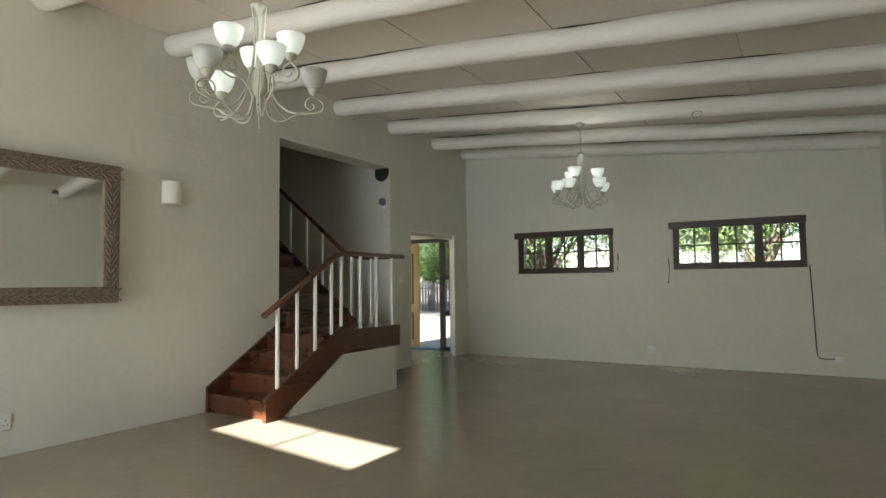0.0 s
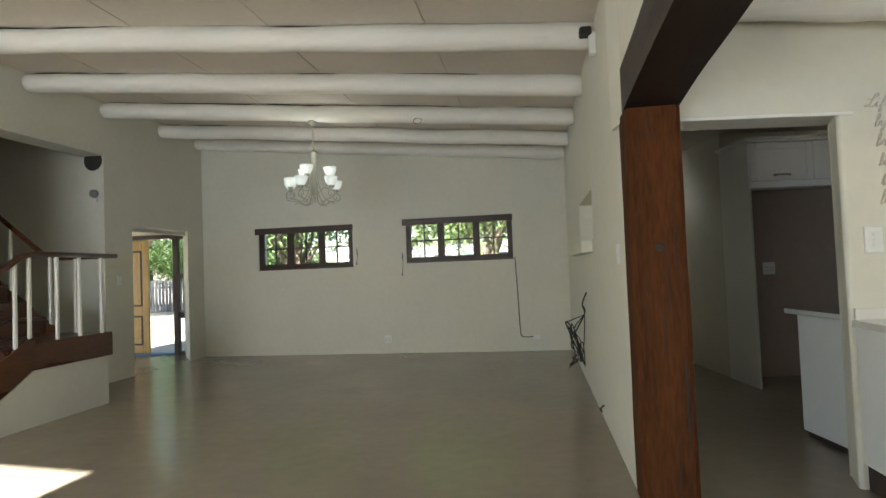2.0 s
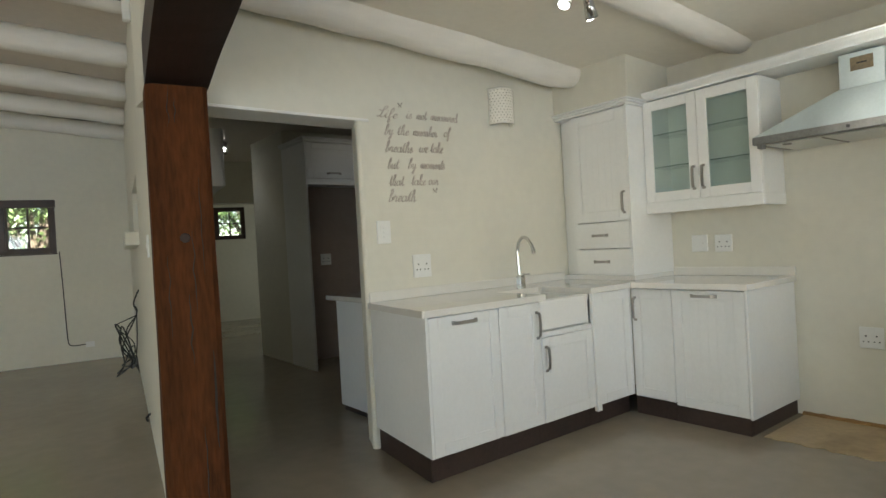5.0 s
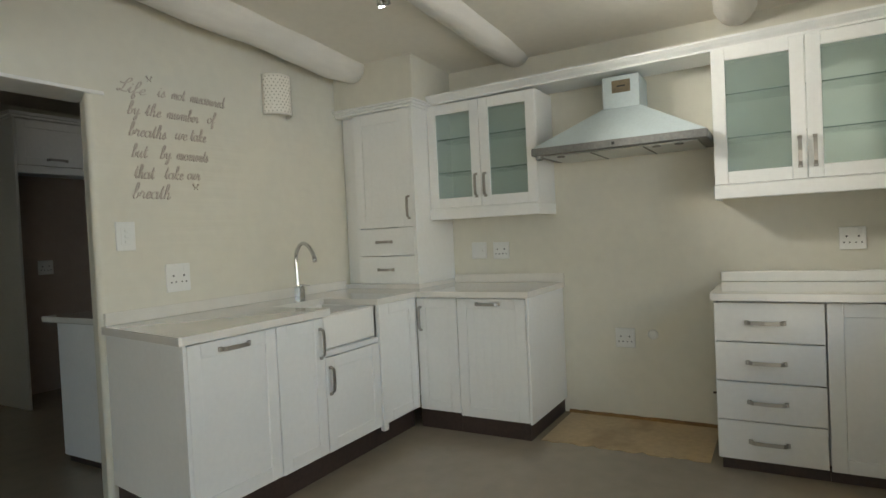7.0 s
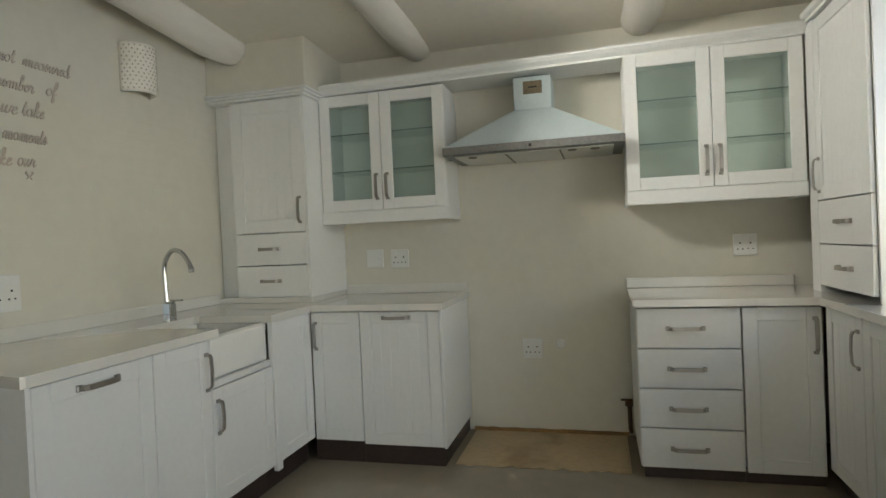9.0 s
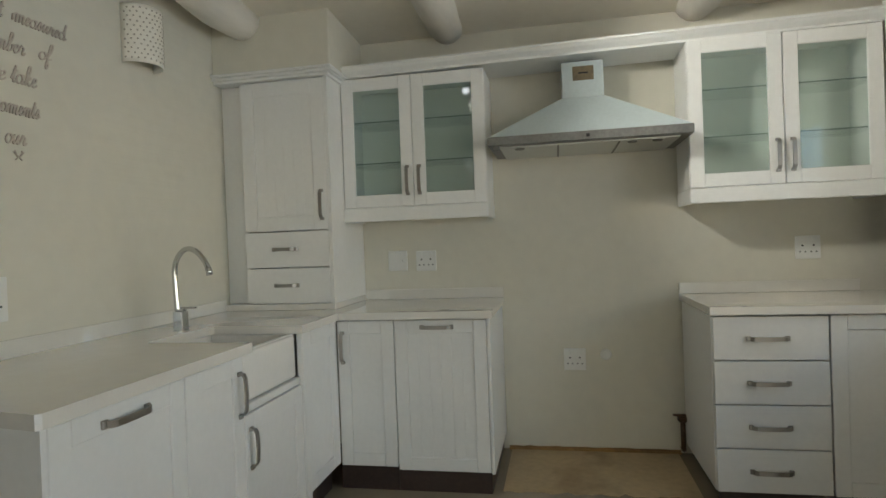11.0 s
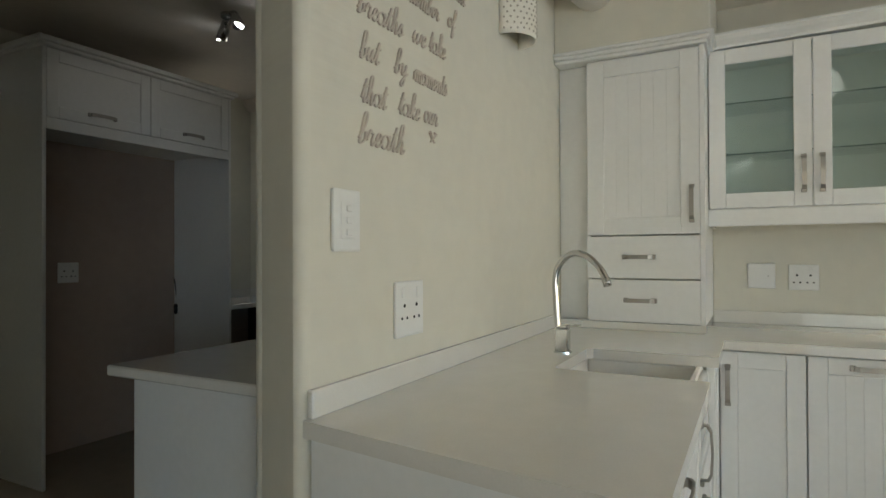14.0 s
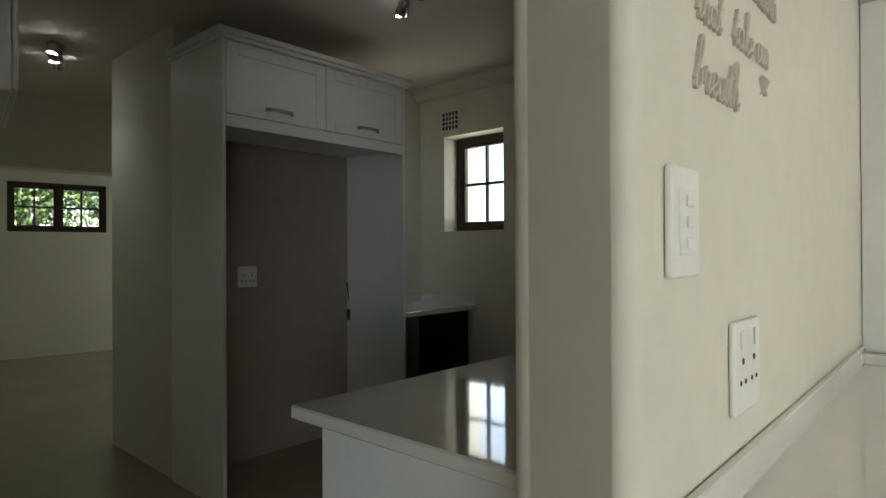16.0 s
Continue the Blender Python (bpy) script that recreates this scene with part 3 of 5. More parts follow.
part("wire", tube(bmesh.new(), soft([(1.235, WF - 0.008, 1.42), (1.25, WF - 0.006, 1.0), (1.262, WF - 0.006, 0.55), (1.27, WF - 0.006, 0.32), (1.285, WF - 0.006, 0.235), (1.34, WF - 0.006, 0.21), (1.47, WF - 0.006, 0.215)]), 0.006, 6), BLACK, ob)

# ---------------------------------------------------------------- front door
YD = 10.25                                        # the lobby's outer wall stands square to the living room's west wall
structure("wall_lobby", boxes(((-6.45, 7.85, 0), (-6.30, 8.15, 2.6)), ((-6.45, 9.95, 0), (-6.30, 10.45, 2.6)), ((-6.45, 8.15, 2.15), (-6.30, 9.95, 2.6)), ((-6.30, YD - 0.05, 0), (-6.06, 10.45, 2.6)), ((-6.06, YD - 0.05, 2.06), (-4.20, 10.45, 2.6)), ((-4.20, 9.925, 0), (-4.06, 10.45, 2.6))), PLASTER, "cream plastered lobby walls round the front door", "wall")
structure("ceiling_lobby", box((-6.45, 7.86, 2.601), (WL - T, 10.45, 2.68)), BOARD, "flat off-white lobby ceiling", "ceiling")
fd = thing("door_1", (-5.1, YD, 0), "front entrance with a honey-coloured panelled leaf, a gap standing open and a dark-framed sidelight", "door", kind="structure")
part("door_frame", boxes(((-6.06, YD - 0.03, 1.985), (-4.20, YD + 0.05, 2.06)), ((-4.60, YD - 0.02, 0), (-4.505, YD + 0.05, 1.984)), ((-4.255, YD - 0.02, 0), (-4.20, YD + 0.05, 1.984)),
                         ((-4.505, YD - 0.01, 1.29), (-4.255, YD + 0.04, 1.375)), ((-4.505, YD - 0.01, 0.625), (-4.255, YD + 0.04, 0.715)), ((-4.505, YD - 0.01, 0.0), (-4.255, YD + 0.04, 0.06)), bevel=0.004), FRAMEWOOD, fd)
for z0, z1 in ((0.06, 0.625), (0.715, 1.29), (1.375, 1.984)):
    g = part("pane", box((-4.505, YD + 0.012, z0), (-4.255, YD + 0.016, z1)), PANE, fd)
    g.visible_shadow = False
part("threshold", box((-6.06, YD - 0.04, 0.001), (-4.605, YD + 0.10, 0.03), 0.004), OUTWALL, fd, "pale worn threshold")
XA, XB = -6.05, -5.075
leaf = part("door_leaf", boxes(((XA, YD, 0.035), (XA + 0.12, YD + 0.04, 1.975)), ((XB - 0.12, YD, 0.035), (XB, YD + 0.04, 1.975)), ((XA + 0.12, YD, 0.035), (XB - 0.12, YD + 0.04, 0.17)),
                               ((XA + 0.12, YD, 0.68), (XB - 0.12, YD + 0.04, 0.84)), ((XA + 0.12, YD, 1.80), (XB - 0.12, YD + 0.04, 1.975)), bevel=0.006), DOORWOOD, fd, "honey-coloured timber door leaf")
for z0, z1 in ((0.17, 0.68), (0.84, 1.80)):
    part("panel", box((XA + 0.12, YD + 0.012, z0), (XB - 0.12, YD + 0.028, z1), 0.004), DOORWOOD, leaf)
    part("bead", boxes(((XA + 0.12, YD - 0.004, z0), (XA + 0.15, YD + 0.012, z1)), ((XB - 0.15, YD - 0.004, z0), (XB - 0.12, YD + 0.012, z1)), ((XA + 0.15, YD - 0.004, z0), (XB - 0.15, YD + 0.012, z0 + 0.03)), ((XA + 0.15, YD - 0.004, z1 - 0.03), (XB - 0.15, YD + 0.012, z1))), FRAMEWOOD, leaf, "dark stained bead")

# ---------------------------------------------------------------- staircase
ST = thing("staircase", (-3.4, 5.6, 0), "varnished mahogany stair with white balusters and a quarter landing", "staircase")
SX0, SX1 = WL + 0.006, -2.95
for i in range(4):
    y0, z = 4.70 + 0.235 * i, 0.18 * (i + 1)
    part("tread", box((SX0 + 0.035, y0 - 0.025, z - 0.03), (SX1 - 0.045, y0 + 0.255, z), 0.006, 2), STAIRWOOD, ST)
    part("riser", box((SX0 + 0.035, y0, z - 0.18), (SX1 - 0.045, y0 + 0.018, z - 0.03)), STAIRWOOD, ST)


def plank(pts, x0, x1):
    bm = bmesh.new()
    a = [bm.verts.new((x0, y, z)) for y, z in pts]
    b = [bm.verts.new((x1, y, z)) for y, z in pts]
    bm.faces.new(a[::-1])
    bm.faces.new(b)
    for i in range(len(pts)):
        j = (i + 1) % len(pts)
        bm.faces.new((a[i], a[j], b[j], b[i]))
    e = [k for k in bm.edges]
    bmesh.ops.bevel(bm, geom=e, offset=0.005, segments=1, affect="EDGES", profile=0.5)
    return bm


part("stringer", plank([(4.61, 0.0), (4.80, 0.0), (5.67, 0.52), (5.67, 0.80), (5.58, 0.775), (4.72, 0.26), (4.61, 0.21)], SX1 - 0.045, SX1), STAIRWOOD, ST)
part("stringer", plank([(4.66, 0.0), (4.80, 0.0), (5.67, 0.52), (5.67, 0.80), (5.58, 0.80), (4.66, 0.24)], SX0, SX0 + 0.035), STAIRWOOD, ST)
part("landing", box((SX0 + 0.035, 5.66, 0.71), (SX1 - 0.045, 6.62, 0.745), 0.005), STAIRWOOD, ST)
part("fascia", box((SX1 - 0.045, 5.67, 0.50), (SX1, 6.66, 0.745), 0.006), STAIRWOOD, ST)
part("fascia", box((SX0, 6.62, 0.50), (SX1 - 0.045, 6.66, 0.745), 0.006), STAIRWOOD, ST)
for i in range(9):                                # second flight, up through the wall
    x1, z = -3.72 - 0.235 * i, 0.745 + 0.18 * (i + 1)
    part("tread", box((x1 - 0.26, 5.62, z - 0.03), (x1 + 0.02, 6.62, z), 0.006), STAIRWOOD, ST)
    part("riser", box((x1 - 0.018, 5.62, z - 0.18), (x1, 6.62, z - 0.03)), STAIRWOOD, ST)
bm = bmesh.new()
for y0, y1 in ((6.62, 6.66),):
    lo = [(-3.62, 0.52), (-3.62, 0.80), (-5.90, 2.56), (-5.90, 2.26)]
    a = [bm.verts.new((x, y0, z)) for x, z in lo]
    b = [bm.verts.new((x, y1, z)) for x, z in lo]
    bm.faces.new(a)
    bm.faces.new(b[::-1])
    for i in range(4):
        bm.faces.new((a[i], b[i], b[(i + 1) % 4], a[(i + 1) % 4]))
part("stringer", bm, STAIRWOOD, ST)


def rail_bar(pts):
    return tube(bmesh.new(), pts, 0.034, 12, flat=0.75)


part("handrail", rail_bar([(-2.975, 4.60, 0.945), (-2.975, 4.95, 1.15), (-2.975, 5.50, 1.485), (-2.975, 5.60, 1.535), (-2.975, 5.72, 1.550), (-2.975, 6.75, 1.550)]), STAIRWOOD, ST, smooth=True)
part("handrail", rail_bar([(-2.975, 6.66, 1.550), (-3.55, 6.66, 1.550), (-3.80, 6.66, 1.62), (-4.45, 6.66, 2.14), (-5.85, 6.66, 3.20)]), STAIRWOOD, ST, smooth=True)
for y, z0, z1 in ((4.766, 0.27, 1.03), (5.011, 0.42, 1.18), (5.255, 0.565, 1.33), (5.491, 0.71, 1.475), (5.640, 0.76, 1.535), (5.952, 0.745, 1.54), (6.232, 0.745, 1.54), (6.532, 0.745, 1.54)):
    part("baluster", box((-2.99, y - 0.014, z0 - 0.03), (-2.96, y + 0.014, z1), 0.003), WHITE, ST, "white painted baluster")
for x, z0, z1 in ((-3.37, 0.745, 1.54), (-3.68, 0.84, 1.57), (-4.17, 1.20, 1.90), (-4.45, 1.42, 2.12), (-4.75, 1.65, 2.35), (-5.05, 1.88, 2.58), (-5.35, 2.12, 2.80)):
    part("baluster", box((x - 0.014, 6.63, z0 - 0.03), (x + 0.014, 6.66, z1), 0.003), WHITE, ST, "white painted baluster")
# plastered wall under the stair
bm = bmesh.new()
pts = [(4.90, 0.0), (6.60, 0.0), (6.60, 0.50), (5.67, 0.50), (4.98, 0.10)]
a = [bm.verts.new((-3.84, y, z)) for y, z in pts]
b = [bm.verts.new((-2.962, y, z)) for y, z in pts]
bm.faces.new(a[::-1])
bm.faces.new(b)
for i in range(5):
    j = (i + 1) % 5
    bm.faces.new((a[i], a[j], b[j], b[i]))
structure("wall_under_stair", bm, PLASTER, "white plastered spandrel wall under the stair", "wall")

# ---------------------------------------------------------------- left wall: mirror, sconce, plates
MX = WL + 0.002
mir = thing("wall_mirror", (WL, 2.9, 1.087), "large wall mirror in a carved grey-brown wooden frame", "mirror")
my0, my1, mz0, mz1, mw = 1.95, 3.728, 1.090, 2.234, 0.133


def carved(y0, y1, z0, z1, along):
    """A carved frame board: a bevelled board with rows of raised curled leaves."""
    bm = box((MX, y0, z0), (MX + 0.030, y1, z1), 0.006)
    n = int(max(y1 - y0, z1 - z0) / 0.055)
    for i in range(n):
        t = (i + 0.5) / n
        for side in (-1, 1):
            if along == "y":
                c = Vector((MX + 0.030, y0 + (y1 - y0) * t, (z0 + z1) / 2))
                q = [c + Vector((0.002, -0.03, side * 0.008)), c + Vector((0.008, 0.0, side * 0.022)), c + Vector((0.006, 0.03, side * 0.042)), c + Vector((0.001, 0.05, side * 0.052))]
            else:
                c = Vector((MX + 0.030, (y0 + y1) / 2, z0 + (z1 - z0) * t))
                q = [c + Vector((0.002, side * 0.008, -0.03)), c + Vector((0.008, side * 0.022, 0.0)), c + Vector((0.006, side * 0.042, 0.03)), c + Vector((0.001, side * 0.052, 0.05))]
            tube(bm, soft(q, 3), [0.005, 0.006, 0.007, 0.008, 0.009, 0.009, 0.008, 0.007, 0.005, 0.003], 5)
    return bm


part("frame_board", carved(my0, my1, mz1 - mw, mz1, "y"), CARVED, mir)
part("frame_board", carved(my0, my1, mz0, mz0 + mw, "y"), CARVED, mir)
part("frame_board", carved(my0, my0 + mw, mz0 + mw, mz1 - mw, "z"), CARVED, mir)
part("frame_board", carved(my1 - mw, my1, mz0 + mw, mz1 - mw, "z"), CARVED, mir)
for y, z in ((2.87, mz1 - mw / 2), (2.87, mz0 + mw / 2), (my1 - mw / 2, (mz0 + mz1) / 2)):
    bm = lathe(bmesh.new(), [(0.062, 0.0), (0.058, 0.012), (0.03, 0.016), (0.004, 0.017)], (MX + 0.030, y, z), 18, "x")
    for k in range(3):
        lathe(bm, [(0.016, 0.0), (0.013, 0.008), (0.003, 0.012)], (MX + 0.044, y + 0.02 * math.cos(2.1 * k), z + 0.02 * math.sin(2.1 * k)), 10, "x")
    part("rosette", bm, CARVED, mir)
mir.matrix_world = pose(WL + 0.052, 2.9, 1.087, 0, -0.7, -2.9)
part("mirror_pane", box((MX, my0 + mw - 0.01, mz0 + mw - 0.01), (MX + 0.012, my1 - mw + 0.01, mz1 - mw + 0.01)), MIRRORGLASS, mir, "silvered glass")

sc = thing("wall_sconce", (WL, 4.265, 1.98), "white half-round ceramic wall light, switched off", "lamp")
bm = bmesh.new()
for r, flip in ((0.095, 1), (0.085, -1)):
    ring = [[bm.verts.new((WL + 0.002 + r * math.sin(math.pi * k / 14) * 0.9, 4.265 - r * math.cos(math.pi * k / 14), z)) for k in range(15)] for z in (1.98, 2.19)]
    for k in range(14):
        bm.faces.new((ring[0][k], ring[0][k + 1], ring[1][k + 1], ring[1][k]))
part("shade", bm, CERAMICLAMP, sc, smooth=True)
part("back_plate", box((WL, 4.22, 2.05), (WL + 0.02, 4.31, 2.13), 0.003), PLASTIC, sc)


def plate(name, axes, w, h, kind, label, category="socket", group="wall plates"):
    """A wall plate in its axes' x-z plane, facing -y, with its middle at the origin."""
    ob = thing(name, (0, 0, 0), label, category, group, axes=axes)
    part("face_plate", box((-w / 2, -0.011, -h / 2), (w / 2, 0.0, h / 2), 0.004, 2), PLASTIC, ob)
    if kind == "double":
        for s in (-1, 1):
            part("rocker", box((s * w * 0.26 - 0.009, -0.015, h * 0.20), (s * w * 0.26 + 0.009, -0.0112, h * 0.40), 0.0015), PLASTIC, ob)
            for dx, dz, r in ((0, 0.010, 0.0052), (-0.013, -0.024, 0.0042), (0.013, -0.024, 0.0042)):
                part("pin_hole", lathe(bmesh.new(), [(r, -0.0122), (r, -0.0100)], (s * w * 0.22 + dx, 0, dz), 10, "y"), BLACK, ob)
    elif kind == "switch":
        part("inset", box((-w * 0.27, -0.0135, -h * 0.30), (w * 0.27, -0.0112, h * 0.30), 0.001), PLASTIC, ob)
        for i in (-1, 0, 1):
            part("rocker", box((-0.010, -0.018, i * h * 0.19 - 0.008), (0.010, -0.0136, i * h * 0.19 + 0.008), 0.002), PLASTIC, ob)
    elif kind == "single":
        part("rocker", box((-0.010, -0.016, -0.012), (0.010, -0.0112, 0.012), 0.002), PLASTIC, ob)
    elif kind == "bare":
        part("screw", lathe(bmesh.new(), [(0.003, -0.0125), (0.003, -0.0105)], (0.03, 0, 0), 8, "y"), NICKEL, ob)
    return ob


WEST = lambda y, z: pose(WL + 0.001, y, z, 0, 0, 90)
NORTH = lambda x, z: pose(x, WF - 0.001, z)
EAST = lambda y, z: pose(WR - 0.001, y, z, 0, 0, -90)
LET = lambda u, z: KM @ pose(u, -0.001, z)
BACK = lambda n, z: KM @ pose(1.969, n, z, 0, 0, -90)
plate("wall_socket", WEST(2.95, 0.25), 0.12, 0.12, "double", "white double socket low on the plaster wall")
plate("light_switch", WEST(7.94, 1.29), 0.075, 0.12, "single", "white light switch on the plaster wall", "switch")
plate("wall_socket", NORTH(-0.78, 0.22), 0.11, 0.11, "double", "white double socket low on the plaster wall")
plate("wall_socket", NORTH(1.51, 0.21), 0.10, 0.07, "bare", "small white outlet at the end of a wire")
plate("light_switch", EAST(4.62, 1.31), 0.075, 0.12, "single", "white light switch beside the timber post", "switch")
plate("light_switch", LET(-0.208, 1.328), 0.100, 0.144, "switch", "white three-lever light switch on the lettered wall", "switch")
plate("wall_socket", LET(0.072, 1.101), 0.143, 0.150, "double", "white double socket above the worktop")
plate("wall_switch", BACK(-0.873, 1.135), 0.12, 0.122, "bare", "white blank isolator plate above the worktop", "switch")
plate("wall_socket", BACK(-1.050, 1.130), 0.125, 0.122, "double", "white double socket above the worktop")
plate("wall_socket", BACK(-3.155, 1.137), 0.125, 0.125, "double", "white double socket above the worktop")
plate("wall_socket", BACK(-1.910, 0.532), 0.125, 0.128, "double", "white double socket in the range space")
plate("wall_socket", KM @ pose(0.93, 3.089, 1.14), 0.13, 0.13, "double", "white double socket in the fridge space")
ob = thing("outlet_cap", (1.969, -2.085, 0.56), "small round white cable outlet in the range space", "outlet", axes=KM)
part("cap", lathe(bmesh.new(), [(0.032, 0.0), (0.032, -0.010), (0.024, -0.016), (0.004, -0.016)], (1.969, -2.085, 0.56), 18, "x"), PLASTIC, ob)

# sensor and dark vent by the stair, camera box on the right wall
ob = thing("motion_sensor", (WL - 0.10, 7.69, 2.35), "small round dark-eyed alarm sensor on a bracket", "sensor")
part("bracket", box((-3.97, 7.655, 2.30), (-3.93, 7.70, 2.44), 0.004), PLASTIC, ob)
part("eye", lathe(bmesh.new(), [(0.055, 0.0), (0.05, -0.04), (0.02, -0.05)], (-3.95, 7.655, 2.40), 16, "y"), STEELDARK, ob)
ob = thing("dark_vent", (WL - 0.15, 7.69, 2.80), "dark ragged vent hole at the top of the stairwell", "vent")
part("grille", lathe(bmesh.new(), [(0.12, 0.0), (0.13, -0.02), (0.05, -0.03)], (-3.99, 7.70, 2.83), 14, "y"), CRACK, ob)
ob = thing("alarm_sensor", (WR, 5.28, 2.84), "black and white alarm sensor on a wall bracket", "sensor")
part("bracket", box((WR - 0.05, 5.25, 2.76), (WR, 5.31, 2.92), 0.006), PLASTIC, ob)
part("sensor_head", box((WR - 0.115, 5.22, 2.895), (WR - 0.03, 5.33, 2.955), 0.01), BLACK, ob)

# black cables hanging from the right wall
cb = thing("cable_bundle", (WR - 0.03, 7.1, 0.15), "tangled black cables hanging out of the wall", "cable")
for k in range(4):
    random.seed(40 + k)
    y, z = 7.05 + 0.06 * k, 0.75
    q = [(WR - 0.004, 7.03, 0.98), (WR - 0.05, 7.06, 0.86), (WR - 0.03, 7.08, 0.76)]
    for i in range(7):
        a = 0.9 * i + k
        q.append((WR - 0.05 - 0.17 * random.random(), 7.20 + (0.30 - 0.03 * k) * math.sin(a), 0.46 + (0.24 - 0.03 * k) * math.cos(a * 0.9)))
    q.append((WR - 0.03, 7.30 + 0.03 * k, 0.20))
    part("cable", tube(bmesh.new(), soft(q, 5), 0.005 + 0.001 * (k % 3), 6), BLACK, cb, smooth=True)
ob = thing("wall_cable_stub", (WR - 0.02, 5.9, 0.05), "short black cable end near the floor", "cable")
part("cable", tube(bmesh.new(), soft([(WR - 0.003, 5.88, 0.12), (WR - 0.03, 5.90, 0.09), (WR - 0.02, 5.93, 0.06)]), 0.008, 6), BLACK, ob)

# ---------------------------------------------------------------- chandeliers


TURN0 = 50.3                                      # how the chandeliers hang


def chandelier(at, lit):
    x, y, zt = at
    zb = zt - 1.03
    ob = thing("chandelier", (x, y, zb), "antique-white wrought metal chandelier with frosted glass cups, lit", "chandelier", "chandeliers")
    part("canopy", lathe(bmesh.new(), [(0.055, 0.0), (0.055, -0.02), (0.02, -0.05), (0.006, -0.055)], (x, y, zt), 18), SAGE, ob, smooth=True)
    for k in range(9):
        z = zt - 0.065 - 0.033 * k
        ring = [(x + 0.012 * math.cos(a) * (k % 2), y + 0.012 * math.cos(a) * (1 - k % 2), z + 0.022 * math.sin(a)) for a in [math.pi * j / 5 for j in range(11)]]
        part("chain_link", tube(bmesh.new(), ring, 0.003, 5), SAGE, ob)
    part("column", lathe(bmesh.new(), [(0.006, 0.68), (0.045, 0.66), (0.05, 0.65), (0.03, 0.63), (0.014, 0.60), (0.014, 0.30), (0.04, 0.27), (0.045, 0.22), (0.045, 0.15), (0.012, 0.13), (0.010, 0.06), (0.004, 0.03)], (x, y, zb), 16), SAGE, ob, smooth=True)
    for k in range(6):
        a = 2 * math.pi * k / 6 + 0.3
        c, s = math.cos(a), math.sin(a)
        P = lambda r, h: (x + c * r, y + s * r, zb + h)
        part("stay", tube(bmesh.new(), soft([P(0.045, 0.65), P(0.032, 0.52), P(0.03, 0.40), P(0.05, 0.26), P(0.10, 0.12), P(0.17, 0.05), P(0.235, 0.025)]), 0.006, 6), SAGE, ob, smooth=True)
    cups = [(0.30, 0.165, radians(TURN0 - a), 0) for a in (0, 80, 150, 186, 228)] + [(0.19, 0.315, radians(TURN0 - a), 1) for a in (30, 146, 262)]
    for i, (r, h, a, tier) in enumerate(cups):
        c, s = math.cos(a), math.sin(a)
        P = lambda q, z: (x + c * q, y + s * q, zb + z)
        if tier == 0:
            way = [P(0.03, 0.16), P(0.05, 0.05), P(0.09, 0.01), P(0.15, 0.02), P(0.21, 0.060), P(0.27, 0.068), P(r + 0.04, 0.085), P(r + 0.055, 0.125), P(r + 0.03, h - 0.012), P(r, h)]
        else:
            way = [P(0.025, 0.13), P(0.06, 0.17), P(0.11, 0.215), P(0.17, 0.205), P(r + 0.035, 0.225), P(r + 0.045, 0.262), P(r + 0.025, h - 0.022), P(r, h)]
        arm = part("arm", tube(bmesh.new(), soft(way), 0.0058, 6), SAGE, ob, smooth=True)
        part("scroll", tube(bmesh.new(), soft([P(r, h + 0.004), P(r - 0.035, h - 0.015), P(r - 0.045, h - 0.05), P(r - 0.02, h - 0.075), P(r + 0.004, h - 0.06), P(r - 0.004, h - 0.04)]), 0.005, 6), SAGE, arm, smooth=True)
        part("cup_holder", lathe(bmesh.new(), [(0.008, 0.0), (0.028, 0.015), (0.034, 0.035), (0.030, 0.045)], P(r, h + 0.01), 14), SAGE, arm, smooth=True)
        on = lit[i % len(lit)]
        sh = part("shade", lathe(bmesh.new(), [(0.028, 0.0), (0.050, 0.022), (0.068, 0.06), (0.078, 0.108), (0.074, 0.109), (0.063, 0.062), (0.044, 0.026), (0.02, 0.008)], P(r, h + 0.045), 18), SHADE_LIT if on else SHADE_OFF, arm, "lit frosted glass cup" if on else "unlit frosted glass cup", smooth=True)
        sh.visible_shadow = True
        if on:
            part("bulb", lathe(bmesh.new(), [(0.012, 0.0), (0.026, 0.035), (0.028, 0.055), (0.018, 0.078), (0.004, 0.084)], P(r, h + 0.055), 12), BULB, arm, smooth=True)
    return ob


chandelier((-1.39, 3.14, zc(-1.39) - 0.195), (False, True, False, False, True, True, True, True))
chandelier((-1.06, 7.74, zc(-1.06) - 0.195), (True,))
for x, y in ((-1.33, 3.14), (-1.06, 7.74)):
    ob = new("chandelier_glow", bpy.data.lights.new("chandelier_glow", "POINT"))
    ob.data.energy, ob.data.shadow_soft_size, ob.data.color = 0.7, 0.25, (0.95, 1.0, 0.93)
    ob.location = (x, y, 2.62)

# small hook ring on a pole
ob = thing("ceiling_hook", (0.25, 7.74, zc(0.25) - 0.24), "small wire ring hanging from a ceiling pole", "hook")
part("ring", tube(bmesh.new(), [(0.25 + 0.05 * math.cos(a), 7.66, zc(0.25) - 0.19 + 0.035 * math.sin(a)) for a in [2 * math.pi * k / 14 for k in range(14)]], 0.006, 6), SAGE, ob)

# ---------------------------------------------------------------- kitchen units
# Fronts are made in their own axes: x along the front, z up, the face at y = 0 looking to -y.
L_AX = KM @ pose(0, -0.713, 0)                    # run under the lettered wall: x = u
B_AX = KM @ pose(1.312, 0, 0, 0, 0, -90)          # run along the back wall: x = -n
S_AX = KM @ pose(0, -3.335, 0, 0, 0, 180)         # third run: x = -u


